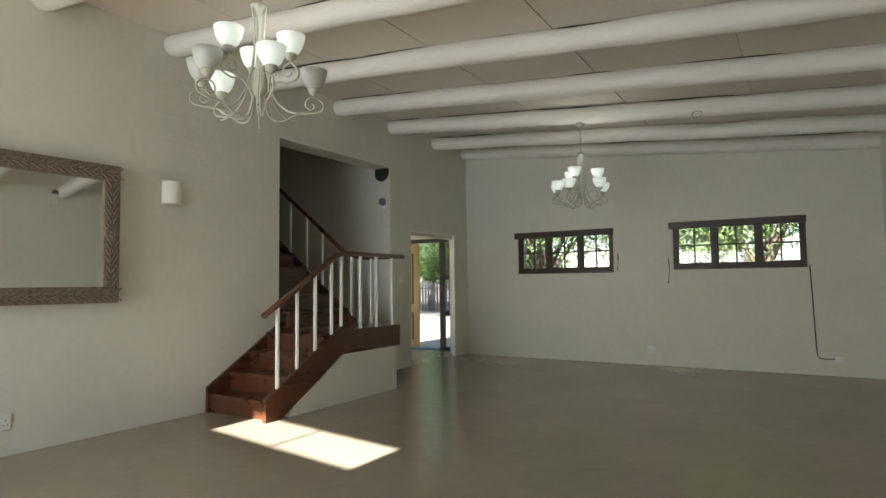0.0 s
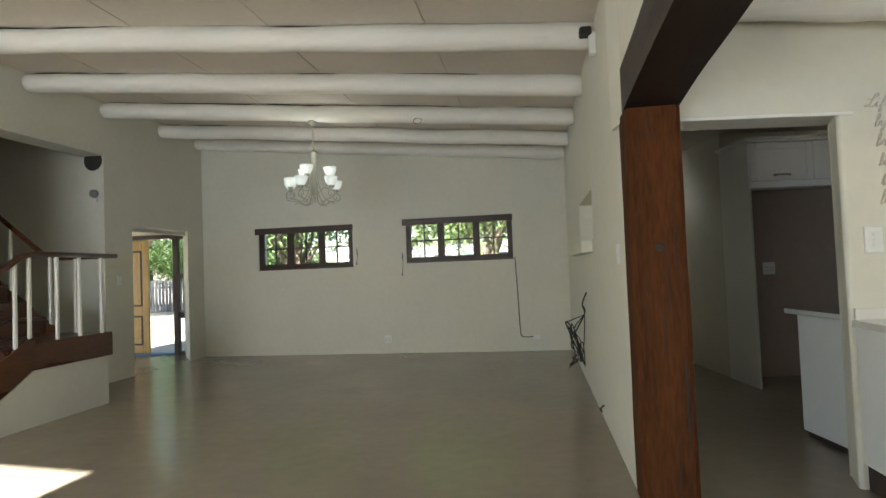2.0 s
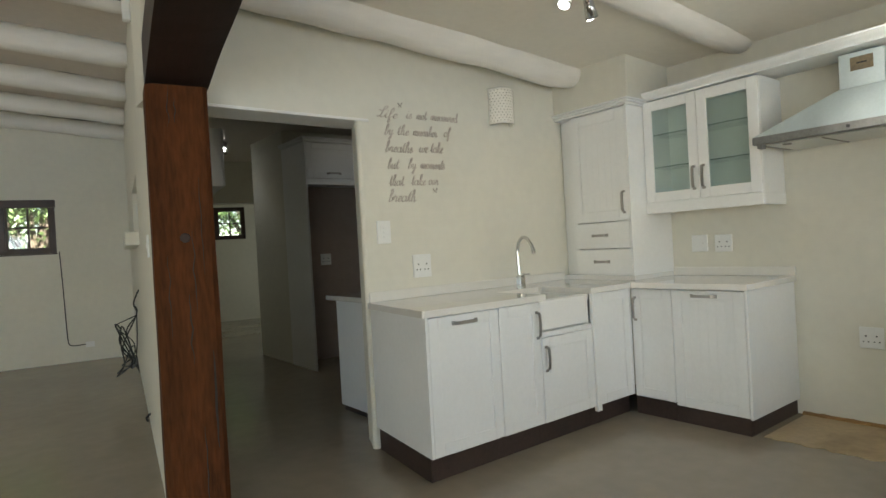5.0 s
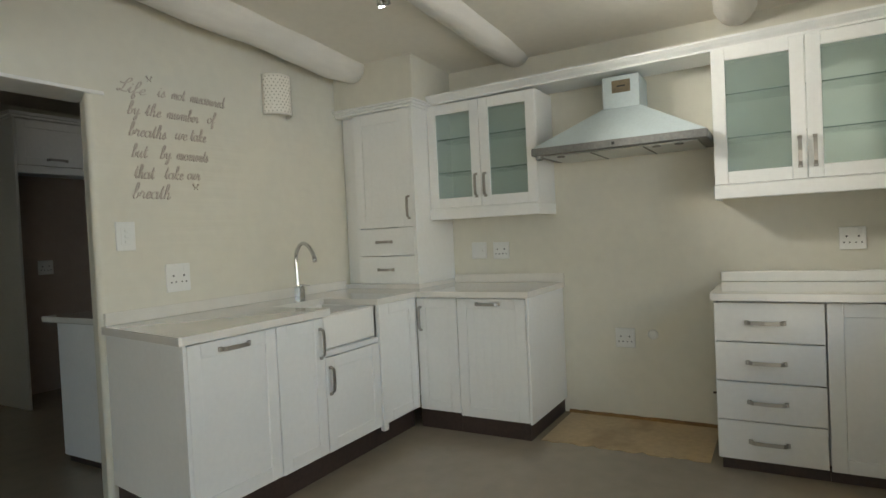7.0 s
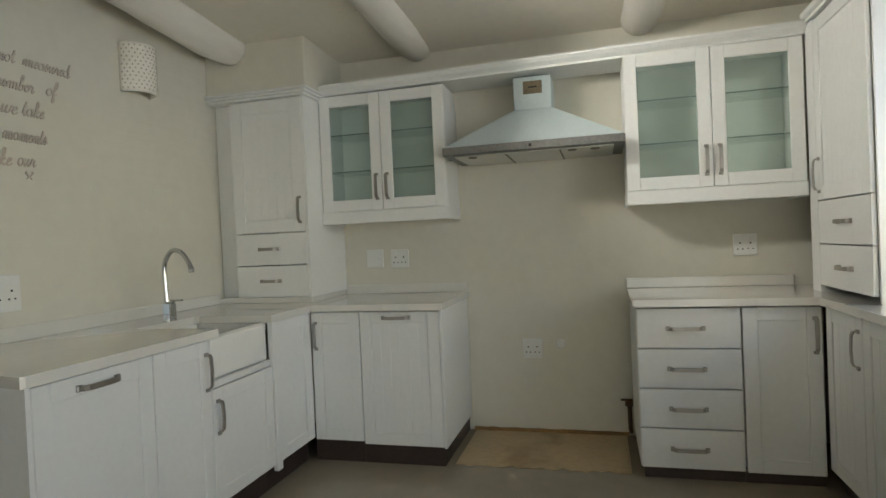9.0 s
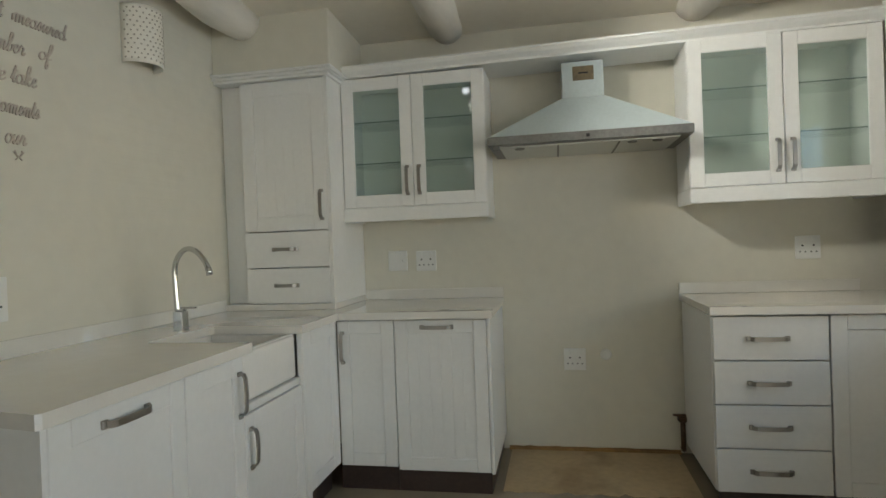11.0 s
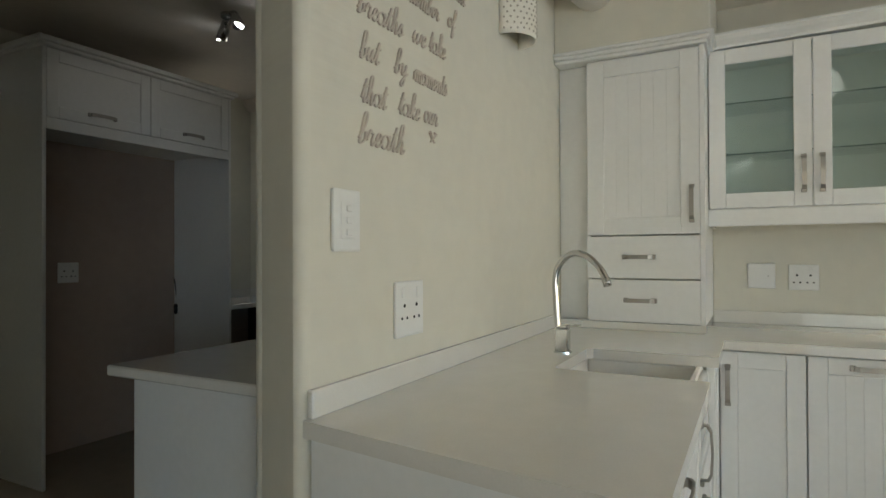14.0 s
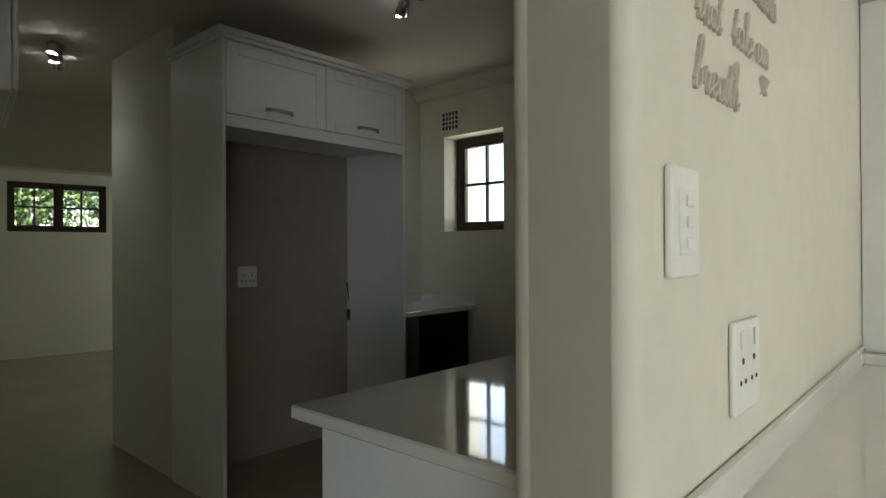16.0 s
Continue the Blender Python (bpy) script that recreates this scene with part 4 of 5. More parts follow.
def handle(parent, x, z, length, upright, y=0.0):
    """A flat bow handle of brushed nickel."""
    h = length / 2
    pts = [(-h, 0.0), (-h + 0.003, -0.022), (-h + 0.018, -0.030), (0, -0.033), (h - 0.018, -0.030), (h - 0.003, -0.022), (h, 0.0)]
    bm = bmesh.new()
    w = 0.009
    ring = []
    for a, d in pts:
        t = 0.006
        if upright:
            ring.append([bm.verts.new((x + s * w, y + d + q, z + a * (1 - 0.03 * (q > 0)))) for s, q in ((-1, 0), (1, 0), (1, t), (-1, t))])
        else:
            ring.append([bm.verts.new((x + a * (1 - 0.03 * (q > 0)), y + d + q, z + s * w)) for s, q in ((-1, 0), (1, 0), (1, t), (-1, t))])
    for p, q in zip(ring, ring[1:]):
        for k in range(4):
            bm.faces.new((p[k], p[(k + 1) % 4], q[(k + 1) % 4], q[k]))
    bm.faces.new(ring[0][::-1])
    bm.faces.new(ring[-1])
    for s in (-1, 1):
        if upright:
            bx(bm, (x - 0.011, y - 0.010, z + s * h - 0.012), (x + 0.011, y, z + s * h + 0.004), 0.002)
        else:
            bx(bm, (x + s * h - 0.010, y - 0.010, z - 0.011), (x + s * h + 0.010, y, z + 0.011), 0.002)
    return part("handle", bm, NICKEL, parent, "brushed nickel bow handle")


def front(ob, name, x0, x1, z0, z1, y=0.0, stile=0.065, boards=True, plain=False, groove=0.0014):
    """A cabinet door or drawer front: framed, with a sunk tongue-and-groove panel, or plain."""
    g = 0.0019
    x0, x1, z0, z1 = x0 + g, x1 - g, z0 + g, z1 - g
    if plain:
        return part(name, box((x0, y, z0), (x1, y + 0.019, z1), 0.0025, 2), CABINET, ob)
    d = part(name, boxes(((x0, y, z0), (x0 + stile, y + 0.019, z1)), ((x1 - stile, y, z0), (x1, y + 0.019, z1)), ((x0 + stile, y + 0.0002, z0), (x1 - stile, y + 0.019, z0 + stile)), ((x0 + stile, y + 0.0002, z1 - stile), (x1 - stile, y + 0.019, z1)), bevel=0.0025), CABINET, ob)
    xa, xb = x0 + stile + 0.0005, x1 - stile - 0.0005
    n = max(1, round((xb - xa) / 0.058)) if boards else 1
    for i in range(n):
        a, b = xa + (xb - xa) * i / n, xa + (xb - xa) * (i + 1) / n
        part("panel_board", box((a + 0.0001, y + 0.0060, z0 + stile - 0.002), (b - 0.0001, y + 0.016, z1 - stile + 0.002), groove), CABINET, d)
    return d


def glass_door(ob, x0, x1, z0, z1, y, hx, stile=0.068):
    g = 0.0019
    x0, x1, z0, z1 = x0 + g, x1 - g, z0 + g, z1 - g
    d = part("door", boxes(((x0, y, z0), (x0 + stile, y + 0.019, z1)), ((x1 - stile, y, z0), (x1, y + 0.019, z1)), ((x0 + stile, y + 0.0002, z0), (x1 - stile, y + 0.019, z0 + stile)), ((x0 + stile, y + 0.0002, z1 - stile), (x1 - stile, y + 0.019, z1)), bevel=0.0025), CABINET, ob)
    p = part("pane", box((x0 + stile - 0.004, y + 0.009, z0 + stile - 0.004), (x1 - stile + 0.004, y + 0.012, z1 - stile + 0.004)), CABGLASS, d, "pale green glass")
    p.visible_shadow = False
    handle(d, hx, z0 + 0.145, 0.15, True, y)
    return d


def base_body(ob, x0, x1, depth, z0=0.13, z1=0.862, back=0.0):
    for q in (x0, x1 - 0.016):
        part("side_panel", box((q, 0.055, z0), (q + 0.016, depth, z1)), CABINET, ob)
    part("bottom_panel", box((x0 + 0.016, 0.021, z0), (x1 - 0.016, depth, z0 + 0.016)), CABINET, ob)
    part("back_panel", box((x0 + 0.016, depth - 0.01, z0 + 0.017), (x1 - 0.016, depth, z1)), CABINET, ob)
    part("top_rail", box((x0 + 0.016, 0.075, z1 - 0.05), (x1 - 0.016, 0.10, z1)), CABINET, ob)


def base_unit(axes, x0, x1, depth, label, z0=0.13, toe=0.055):
    ob = thing("base_cabinet", ((x0 + x1) / 2, depth / 2, 0), label, "cabinet", "kitchen base cabinets", axes=axes)
    base_body(ob, x0, x1, depth, z0)
    part("plinth", box((x0, toe, 0.0), (x1, toe + 0.018, z0 - 0.001)), PLINTH, ob, "dark brown plinth board")
    return ob


# run under the lettered wall
D = 0.70
u1 = base_unit(L_AX, -0.300, 0.070, D, "cream dishwasher-front base cabinet with a bow handle")
handle(front(u1, "door", -0.420, 0.070, 0.138, 0.858, boards=False), -0.18, 0.815, 0.155, False)
part("end_panel", prism(bmesh.new(), [(-0.438, 0.0), (-0.4215, 0.0), (-0.3215, 0.70), (-0.338, 0.70)], 0.140, 0.862), CABINET, u1)
part("plinth_end", box((-0.392, 0.056, 0.0), (-0.301, 0.072, 0.128)), PLINTH, u1)
part("plinth_return", prism(bmesh.new(), [(-0.410, 0.056), (-0.393, 0.056), (-0.303, 0.70), (-0.320, 0.70)], 0.0, 0.129), PLINTH, u1)
u2 = base_unit(L_AX, 0.0715, 0.404, D, "cream base cabinet with an upright bow handle")
handle(front(u2, "door", 0.0715, 0.404, 0.134, 0.858, boards=False), 0.372, 0.727, 0.150, True)
u3 = thing("sink_cabinet", (0.64, 0.35, 0), "cream sink base cabinet below a ceramic sink", "cabinet", "kitchen base cabinets", axes=L_AX)
base_body(u3, 0.4055, 0.885, D, 0.13, 0.645)
part("plinth", box((0.4055, 0.055, 0.0), (0.885, 0.073, 0.129)), PLINTH, u3, "dark brown plinth board")
handle(front(u3, "door", 0.4055, 0.885, 0.132, 0.640, boards=False), 0.437, 0.518, 0.140, True)
part("sink_ledge", box((0.4055, 0.004, 0.642), (0.885, 0.50, 0.672), 0.004), CABINET, u3)
u4 = base_unit(L_AX, 0.887, 1.310, D, "cream corner base cabinet with a pilaster")
front(u4, "door", 0.932, 1.293, 0.132, 0.860, boards=False)
part("corner_post", box((1.2945, 0.0, 0.132), (1.3095, 0.020, 0.862), 0.002), CABINET, u4)
part("pilaster", box((0.887, -0.010, 0.100), (0.9315, 0.020, 0.862), 0.003), CABINET, u4)

# ceramic sink and tap
sk = thing("ceramic_sink", (0.645, 0.2, 0.674), "white ceramic apron-front sink", "sink", axes=L_AX)
x0, x1, y0, y1, z0, z1, w = 0.412, 0.885, 0.026, 0.442, 0.674, 0.8632, 0.024
part("basin", boxes(((x0, y0, z0), (x1, y0 + w, z1)), ((x0, y1 - w, z0), (x1, y1, z1)), ((x0, y0 + w, z0), (x0 + w, y1 - w, z1)), ((x1 - w, y0 + w, z0), (x1, y1 - w, z1)), ((x0 + w, y0 + w, z0), (x1 - w, y1 - w, z0 + w)), bevel=0.006), CERAMIC, sk)
part("apron", box((x0 - 0.004, y0 - 0.018, z0 + 0.004), (x1 - 0.038, y0 + 0.012, z1 - 0.004), 0.014, 4), CERAMIC, sk, smooth=True)
part("drain", lathe(bmesh.new(), [(0.04, 0.0), (0.04, 0.004), (0.02, 0.003)], ((x0 + x1) / 2, 0.2, z0 + w), 16), CHROME, sk)
tp = thing("mixer_tap", (0.735, -0.24, 0.9), "chrome swan-neck mixer tap with a square body", "tap", axes=KM)
part("body", box((0.712, -0.263, 0.9), (0.758, -0.217, 0.985), 0.004, 2), CHROME, tp)
part("base_ring", lathe(bmesh.new(), [(0.032, 0.0), (0.032, 0.006), (0.026, 0.008)], (0.735, -0.24, 0.9), 18), CHROME, tp)
part("spout", tube(bmesh.new(), soft([(0.742, -0.222, 0.98), (0.745, -0.215, 1.08), (0.746, -0.213, 1.160), (0.744, -0.230, 1.212), (0.736, -0.275, 1.248), (0.724, -0.330, 1.240), (0.712, -0.378, 1.198), (0.706, -0.400, 1.160)], 6), 0.0115, 14), CHROME, tp, smooth=True)
part("nozzle", tube(bmesh.new(), [(0.7065, -0.399, 1.165), (0.703, -0.406, 1.138)], 0.0135, 14), CHROME, tp, smooth=True)
part("lever", boxes(((0.745, -0.300, 0.992), (0.765, -0.222, 1.000)), ((0.730, -0.255, 0.985), (0.760, -0.225, 0.993)), bevel=0.002), CHROME, tp)

# run along the back wall
b1 = base_unit(B_AX, 0.712, 1.015, 0.65, "cream corner base cabinet with an upright bow handle", 0.118, 0.012)
handle(front(b1, "door", 0.714, 1.015, 0.119, 0.858, boards=False), 0.745, 0.725, 0.150, True)
b2 = base_unit(B_AX, 1.0165, 1.482, 0.65, "cream base cabinet with tongue-and-groove panel door", 0.108, 0.012)
handle(front(b2, "door", 1.0165, 1.482, 0.105, 0.858), 1.235, 0.822, 0.150, False)
part("end_panel", box((1.4835, 0.0, 0.100), (1.500, 0.65, 0.862), 0.002), CABINET, b2)
part("plinth_return", box((1.474, 0.014, 0.0), (1.482, 0.65, 0.099)), PLINTH, b2)
b3 = base_unit(B_AX, 2.522, 2.986, 0.65, "cream four-drawer base cabinet", 0.066, 0.03)
for z0, z1 in ((0.060, 0.258), (0.260, 0.456), (0.458, 0.654), (0.656, 0.855)):
    handle(front(b3, "drawer", 2.506, 2.984, z0, z1, plain=True), 2.735, (z0 + z1) / 2, 0.16, False)
part("end_panel", box((2.504, 0.021, 0.060), (2.5205, 0.65, 0.862), 0.002), CABINET, b3)
b4 = base_unit(B_AX, 2.988, 3.330, 0.65, "cream base cabinet with tongue-and-groove panel door", 0.066, 0.03)
handle(front(b4, "door", 2.988, 3.330, 0.056, 0.857, boards=False), 3.298, 0.725, 0.16, True)

# third run, along the side wall
for i, (a, b) in enumerate(((-1.290, -0.900), (-0.898, -0.450), (-0.448, 0.0), (0.002, 0.450))):
    c = base_unit(S_AX, a, b, 0.64, "cream base cabinet with panel door", 0.10)
    handle(front(c, "door", a, b, 0.102, 0.860), b - 0.035, 0.727, 0.15, True)

# worktops
wt = thing("worktop", (0.6, -0.36, 0.865), "cream polished quartz worktop round a sink cut-out", "worktop", axes=KM)
part("slab", prism(bmesh.new(), [(-0.462, -0.726), (-0.452, -0.736), (0.436, -0.736), (0.436, -0.318), (0.450, -0.298), (0.842, -0.298), (0.858, -0.318), (0.858, -0.736), (1.286, -0.736), (1.286, -1.512), (1.969, -1.512), (1.969, 0.0), (-0.350, 0.0)], 0.864, 0.900), QUARTZ, wt)
part("upstand", box((-0.338, -0.018, 0.900), (1.46, -0.001, 0.962), 0.003), QUARTZ, wt)
part("upstand", box((1.953, -1.512, 0.900), (1.969, -0.66, 0.962), 0.003), QUARTZ, wt)
wt = thing("worktop", (1.6, -3.2, 0.865), "cream polished quartz worktop on two runs", "worktop", axes=KM)
part("slab", prism(bmesh.new(), [(-0.47, -3.985), (1.969, -3.985), (1.969, -2.492), (1.286, -2.492), (1.286, -3.310), (-0.47, -3.310)], 0.864, 0.900), QUARTZ, wt)
part("upstand", box((1.953, -3.40, 0.900), (1.969, -2.492, 0.962), 0.003), QUARTZ, wt)
part("upstand", box((-0.47, -3.999, 0.900), (0.90, -3.985, 0.962), 0.003), QUARTZ, wt)

# tall cupboard standing on the worktop
T_AX = KM @ pose(1.45, 0, 0, 0, 0, -90)
tc = thing("tall_cupboard", (0.40, 0.25, 0.9), "tall cream cupboard with two drawers standing on the worktop", "cupboard", axes=T_AX)
for q in (((0.150, 0.021, 0.934), (0.166, 0.515, 2.15)), ((0.640, 0.0, 0.934), (0.658, 0.515, 2.15))):
    part("side_panel", box(*q), CABINET, tc)
part("top_panel", box((0.166, 0.021, 2.134), (0.640, 0.515, 2.15)), CABINET, tc)
part("back_panel", box((0.166, 0.5, 0.951), (0.640, 0.515, 2.133)), CABINET, tc)
part("bottom_panel", box((0.166, 0.021, 0.934), (0.640, 0.5, 0.950)), CABINET, tc)
part("filler", box((0.002, 0.070, 0.934), (0.149, 0.088, 2.15), 0.002), CABINET, tc)
part("riser", box((0.002, 0.004, 0.9003), (0.658, 0.515, 0.9335), 0.002), QUARTZ, tc, "cream quartz riser under the cupboard")
handle(front(tc, "drawer", 0.150, 0.640, 0.936, 1.130, plain=True), 0.388, 1.036, 0.125, False)
handle(front(tc, "drawer", 0.150, 0.640, 1.132, 1.328, plain=True), 0.383, 1.232, 0.125, False)
handle(front(tc, "door", 0.150, 0.640, 1.330, 2.142, stile=0.078, groove=0.0006), 0.606, 1.468, 0.15, True)
part("cornice", boxes(((0.002, -0.014, 2.151), (0.672, 0.515, 2.168)), ((0.002, -0.028, 2.168), (0.686, 0.515, 2.184)), ((0.002, -0.042, 2.184), (0.700, 0.515, 2.198)), bevel=0.004), CABINET, tc)

# glazed wall cabinets and the cornice that runs over them
G_AX = KM @ pose(1.645, 0, 0, 0, 0, -90)


def wall_cabinet(x0, x1, z0, z1, label):
    ob = thing("glass_cabinet", ((x0 + x1) / 2, 0.16, z0), label, "cabinet", "glazed wall cabinets", axes=G_AX)
    dp = 0.322
    for q in (x0, x1 - 0.016):
        part("side_panel", box((q, 0.020, z0), (q + 0.016, dp, z1)), CABINET, ob)
    part("bottom_panel", box((x0 + 0.016, 0.020, z0), (x1 - 0.016, dp, z0 + 0.016)), CABINET, ob)
    part("top_panel", box((x0 + 0.016, 0.020, z1 - 0.016), (x1 - 0.016, dp, z1)), CABINET, ob)
    part("back_panel", box((x0 + 0.016, dp - 0.008, z0 + 0.017), (x1 - 0.016, dp, z1 - 0.017)), SHELFPAINT, ob)
    part("light_rail", boxes(((x0 - 0.004, -0.006, z0 - 0.078), (x1 + 0.004, 0.014, z0 - 0.001)), ((x0 - 0.004, 0.014, z0 - 0.078), (x0 + 0.014, dp, z0 - 0.001)), ((x1 - 0.014, 0.014, z0 - 0.078), (x1 + 0.004, dp, z0 - 0.001)), bevel=0.004), CABINET, ob)
    m = (x0 + x1) / 2
    glass_door(ob, x0, m, z0, z1 - 0.004, 0.0, m - 0.034)
    glass_door(ob, m, x1, z0, z1 - 0.004, 0.0, m + 0.034)
    for z in (z0 + (z1 - z0) * 0.34, z0 + (z1 - z0) * 0.66):
        sh = part("shelf", box((x0 + 0.018, 0.045, z), (x1 - 0.018, dp - 0.012, z + 0.006)), CLEARSHELF, ob, "clear glass shelf")
        sh.visible_shadow = False
        part("shelf_edge", box((x0 + 0.018, 0.042, z), (x1 - 0.018, 0.0448, z + 0.006)), SHELFGLASS, sh)
    return ob


wall_cabinet(0.662, 1.474, 1.446, 2.176, "cream wall cabinet with two glazed doors and glass shelves")
wall_cabinet(2.505, 3.392, 1.462, 2.212, "cream wall cabinet with two glazed doors and glass shelves")
ob = thing("cornice", (2.05, 0, 2.19), "cream moulded cornice running over the wall cabinets and hood", "cornice", axes=G_AX)
bm = bmesh.new()
profile = [(0.004, 0.0), (0.004, 0.012), (-0.004, 0.018), (-0.022, 0.030), (-0.036, 0.044), (-0.040, 0.046), (-0.040, 0.058), (0.30, 0.058), (0.30, 0.0)]
v = []
for x in (0.66, 3.45):
    z = 2.178 + 0.036 * (x - 0.66) / 2.73
    v.append([bm.verts.new((x, d, z + h)) for d, h in profile])
for j in range(len(profile)):
    k = (j + 1) % len(profile)
    bm.faces.new((v[0][j], v[0][k], v[1][k], v[1][j]))
bm.faces.new(v[0])
bm.faces.new(v[1][::-1])
part("moulding", bm, CABINET, ob)

# tall cupboard of the third run
R_AX = KM @ pose(0, -3.40, 0, 0, 0, 180)
rc = thing("tall_cupboard", (-1.15, 0.3, 0.9), "tall cream cupboard with two drawers standing on the worktop", "cupboard", axes=R_AX)
for q in (((-1.560, 0.0, 0.9005), (-1.542, 0.595, 2.25)), ((-0.95, 0.021, 0.9005), (-0.934, 0.595, 2.25))):
    part("side_panel", box(*q), CABINET, rc)
part("filler", box((-1.655, 0.002, 0.9005), (-1.561, 0.020, 2.25)), CABINET, rc)
part("top_panel", box((-1.542, 0.021, 2.23), (-0.95, 0.595, 2.25)), CABINET, rc)
part("back_panel", box((-1.542, 0.58, 0.9005), (-0.95, 0.595, 2.229)), CABINET, rc)
handle(front(rc, "drawer", -1.542, -0.95, 0.932, 1.138, plain=True), -1.22, 1.035, 0.14, False)
handle(front(rc, "drawer", -1.542, -0.95, 1.140, 1.350, plain=True), -1.22, 1.245, 0.14, False)
handle(front(rc, "door", -1.542, -0.95, 1.352, 2.242, stile=0.07), -1.505, 1.480, 0.16, True)
part("cornice", boxes(((-1.60, -0.014, 2.251), (-0.93, 0.595, 2.27)), ((-1.60, -0.034, 2.27), (-0.92, 0.595, 2.30)), bevel=0.004), CABINET, rc)

# cooker hood
HOOD = material("filmed_steel", (0.50, 0.575, 0.585), 0.45, 0.0, vary=0.05, scale=8, fine=60, bump=0.1)
hd = thing("cooker_hood", (1.75, -2.0, 1.70), "pyramid cooker hood in steel still under pale blue film", "cooker hood", axes=KM)
bm = bmesh.new()
lo = [bm.verts.new(p) for p in ((1.475, -1.508, 1.762), (1.968, -1.508, 1.762), (1.968, -2.490, 1.762), (1.475, -2.490, 1.762))]
hi = [bm.verts.new(p) for p in ((1.722, -1.885, 1.985), (1.968, -1.885, 1.985), (1.968, -2.108, 1.985), (1.722, -2.108, 1.985))]
bm.faces.new(lo)
bm.faces.new(hi)
for i in range(4):
    bm.faces.new((lo[i], lo[(i + 1) % 4], hi[(i + 1) % 4], hi[i]))
part("canopy", bm, HOOD, hd)
part("rim", box((1.468, -2.495, 1.715), (1.968, -1.503, 1.761), 0.004), STEELDARK, hd, "grey steel rim")
fl = part("filter_panel", box((1.52, -2.44, 1.7075), (1.95, -1.56, 1.7148), 0.001), STEEL, hd)
for n in (-1.855, -2.155):
    part("filter_bar", box((1.53, n - 0.005, 1.703), (1.93, n + 0.005, 1.7075), 0.001), STEELDARK, fl)
for n in (-1.66, -2.22, -2.34):
    part("hood_lamp", lathe(bmesh.new(), [(0.022, -0.006), (0.026, 0.0), (0.02, 0.001)], (1.56, n, 1.7065), 12), STEELDARK, hd)
part("button", box((1.462, -2.008, 1.730), (1.468, -1.992, 1.746), 0.001), BLACK, hd)
part("film_lamp_ring", box((1.470, -1.56, 1.690), (1.52, -1.53, 1.716), 0.003), STEELDARK, hd)
part("chimney", box((1.724, -2.106, 1.985), (1.968, -1.887, 2.177), 0.003), HOOD, hd)
part("sticker", box((1.7215, -2.055, 2.075), (1.7238, -1.945, 2.150)), material("brown_card", (0.16, 0.125, 0.075), 0.7, vary=0.2, scale=20, bump=0.1), hd, "small brown card label")
part("sticker_bar", box((1.7205, -2.025, 2.110), (1.7214, -1.975, 2.118)), BLACK, hd)

# gas pipe in the range space
gp = thing("gas_pipe", (1.93, -2.47, 0.0), "rusty gas pipe with a valve by the wall", "pipe", axes=KM)
part("pipe", tube(bmesh.new(), [(1.965, -2.485, 0.035), (1.93, -2.485, 0.035), (1.92, -2.482, 0.05), (1.92, -2.480, 0.20)], 0.013, 10), RUST, gp, smooth=True)
part("valve", box((1.90, -2.50, 0.195), (1.94, -2.455, 0.225), 0.004), RUST, gp)
part("valve_lever", box((1.91, -2.50, 0.225), (1.93, -2.43, 0.235), 0.003), RUST, gp)

# perforated wall lamp on the lettered wall
wl = thing("wall_sconce", (0.845, 0, 2.08), "white half-round perforated ceramic wall light", "lamp", axes=KM)
bm = bmesh.new()
N, Z = 14, 12
shell = [[[bm.verts.new((0.848 - r * math.cos(math.pi * k / N), -0.002 - r * math.sin(math.pi * k / N), 2.078 + 0.255 * j / Z)) for k in range(N + 1)] for j in range(Z + 1)] for r in (0.105, 0.098)]
for ring in shell:
    for j in range(Z):
        for k in range(N):
            bm.faces.new((ring[j][k], ring[j][k + 1], ring[j + 1][k + 1], ring[j + 1][k]))
for j in (0, Z):                                  # lower and upper rim
    for k in range(N):
        bm.faces.new((shell[0][j][k], shell[0][j][k + 1], shell[1][j][k + 1], shell[1][j][k]))
for k in (0, N):
    for j in range(Z):
        bm.faces.new((shell[0][j][k], shell[0][j + 1][k], shell[1][j + 1][k], shell[1][j][k]))
shade = part("shade", bm, CERAMICLAMP, wl, smooth=True)
HOLES = material("lamp_holes", (0.46, 0.42, 0.34), 0.8, vary=0.1, bump=0)
for j in range(12):
    for k in range(12):
        a = math.pi * (k + 0.75 + 0.5 * (j % 2)) / 13
        c = Vector((0.848 - 0.1065 * math.cos(a), -0.002 - 0.1065 * math.sin(a), 2.096 + 0.0198 * j + 0.002 * math.sin(5 * k + j)))
        part("hole", tube(bmesh.new(), [c, c + Vector((-0.002 * math.cos(a), -0.002 * math.sin(a), 0))], 0.0042, 6), HOLES, shade)
part("lamp_holder", lathe(bmesh.new(), [(0.02, 0.0), (0.02, 0.06), (0.012, 0.09)], (0.848, -0.045, 2.18), 12), PLASTIC, wl)
part("bracket", box((0.838, -0.045, 2.19), (0.858, -0.001, 2.21)), PLASTIC, wl)

# wall lettering
wlt = thing("wall_lettering", (0.14, 0, 1.5), "grey-beige cut-out script lettering fixed to the wall", "lettering", axes=KM)


def stem(x, top=1.0):
    return [(x, top), (x, 0.25), (x + 0.15, 0.0), (x + 0.4, 0.3)]


def bowl(x):
    return [(x + 0.4 + 0.4 * math.cos(a), 0.5 + 0.5 * math.sin(a)) for a in [radians(50 + 40 * k) for k in range(10)]]


def tall_loop(x, top=2.2):
    return [(x, 0.3), (x + 0.4, top * 0.6), (x + 0.42, top * 0.92), (x + 0.26, top), (x + 0.14, top * 0.85), (x + 0.12, 0.5), (x + 0.12, 0.02)]


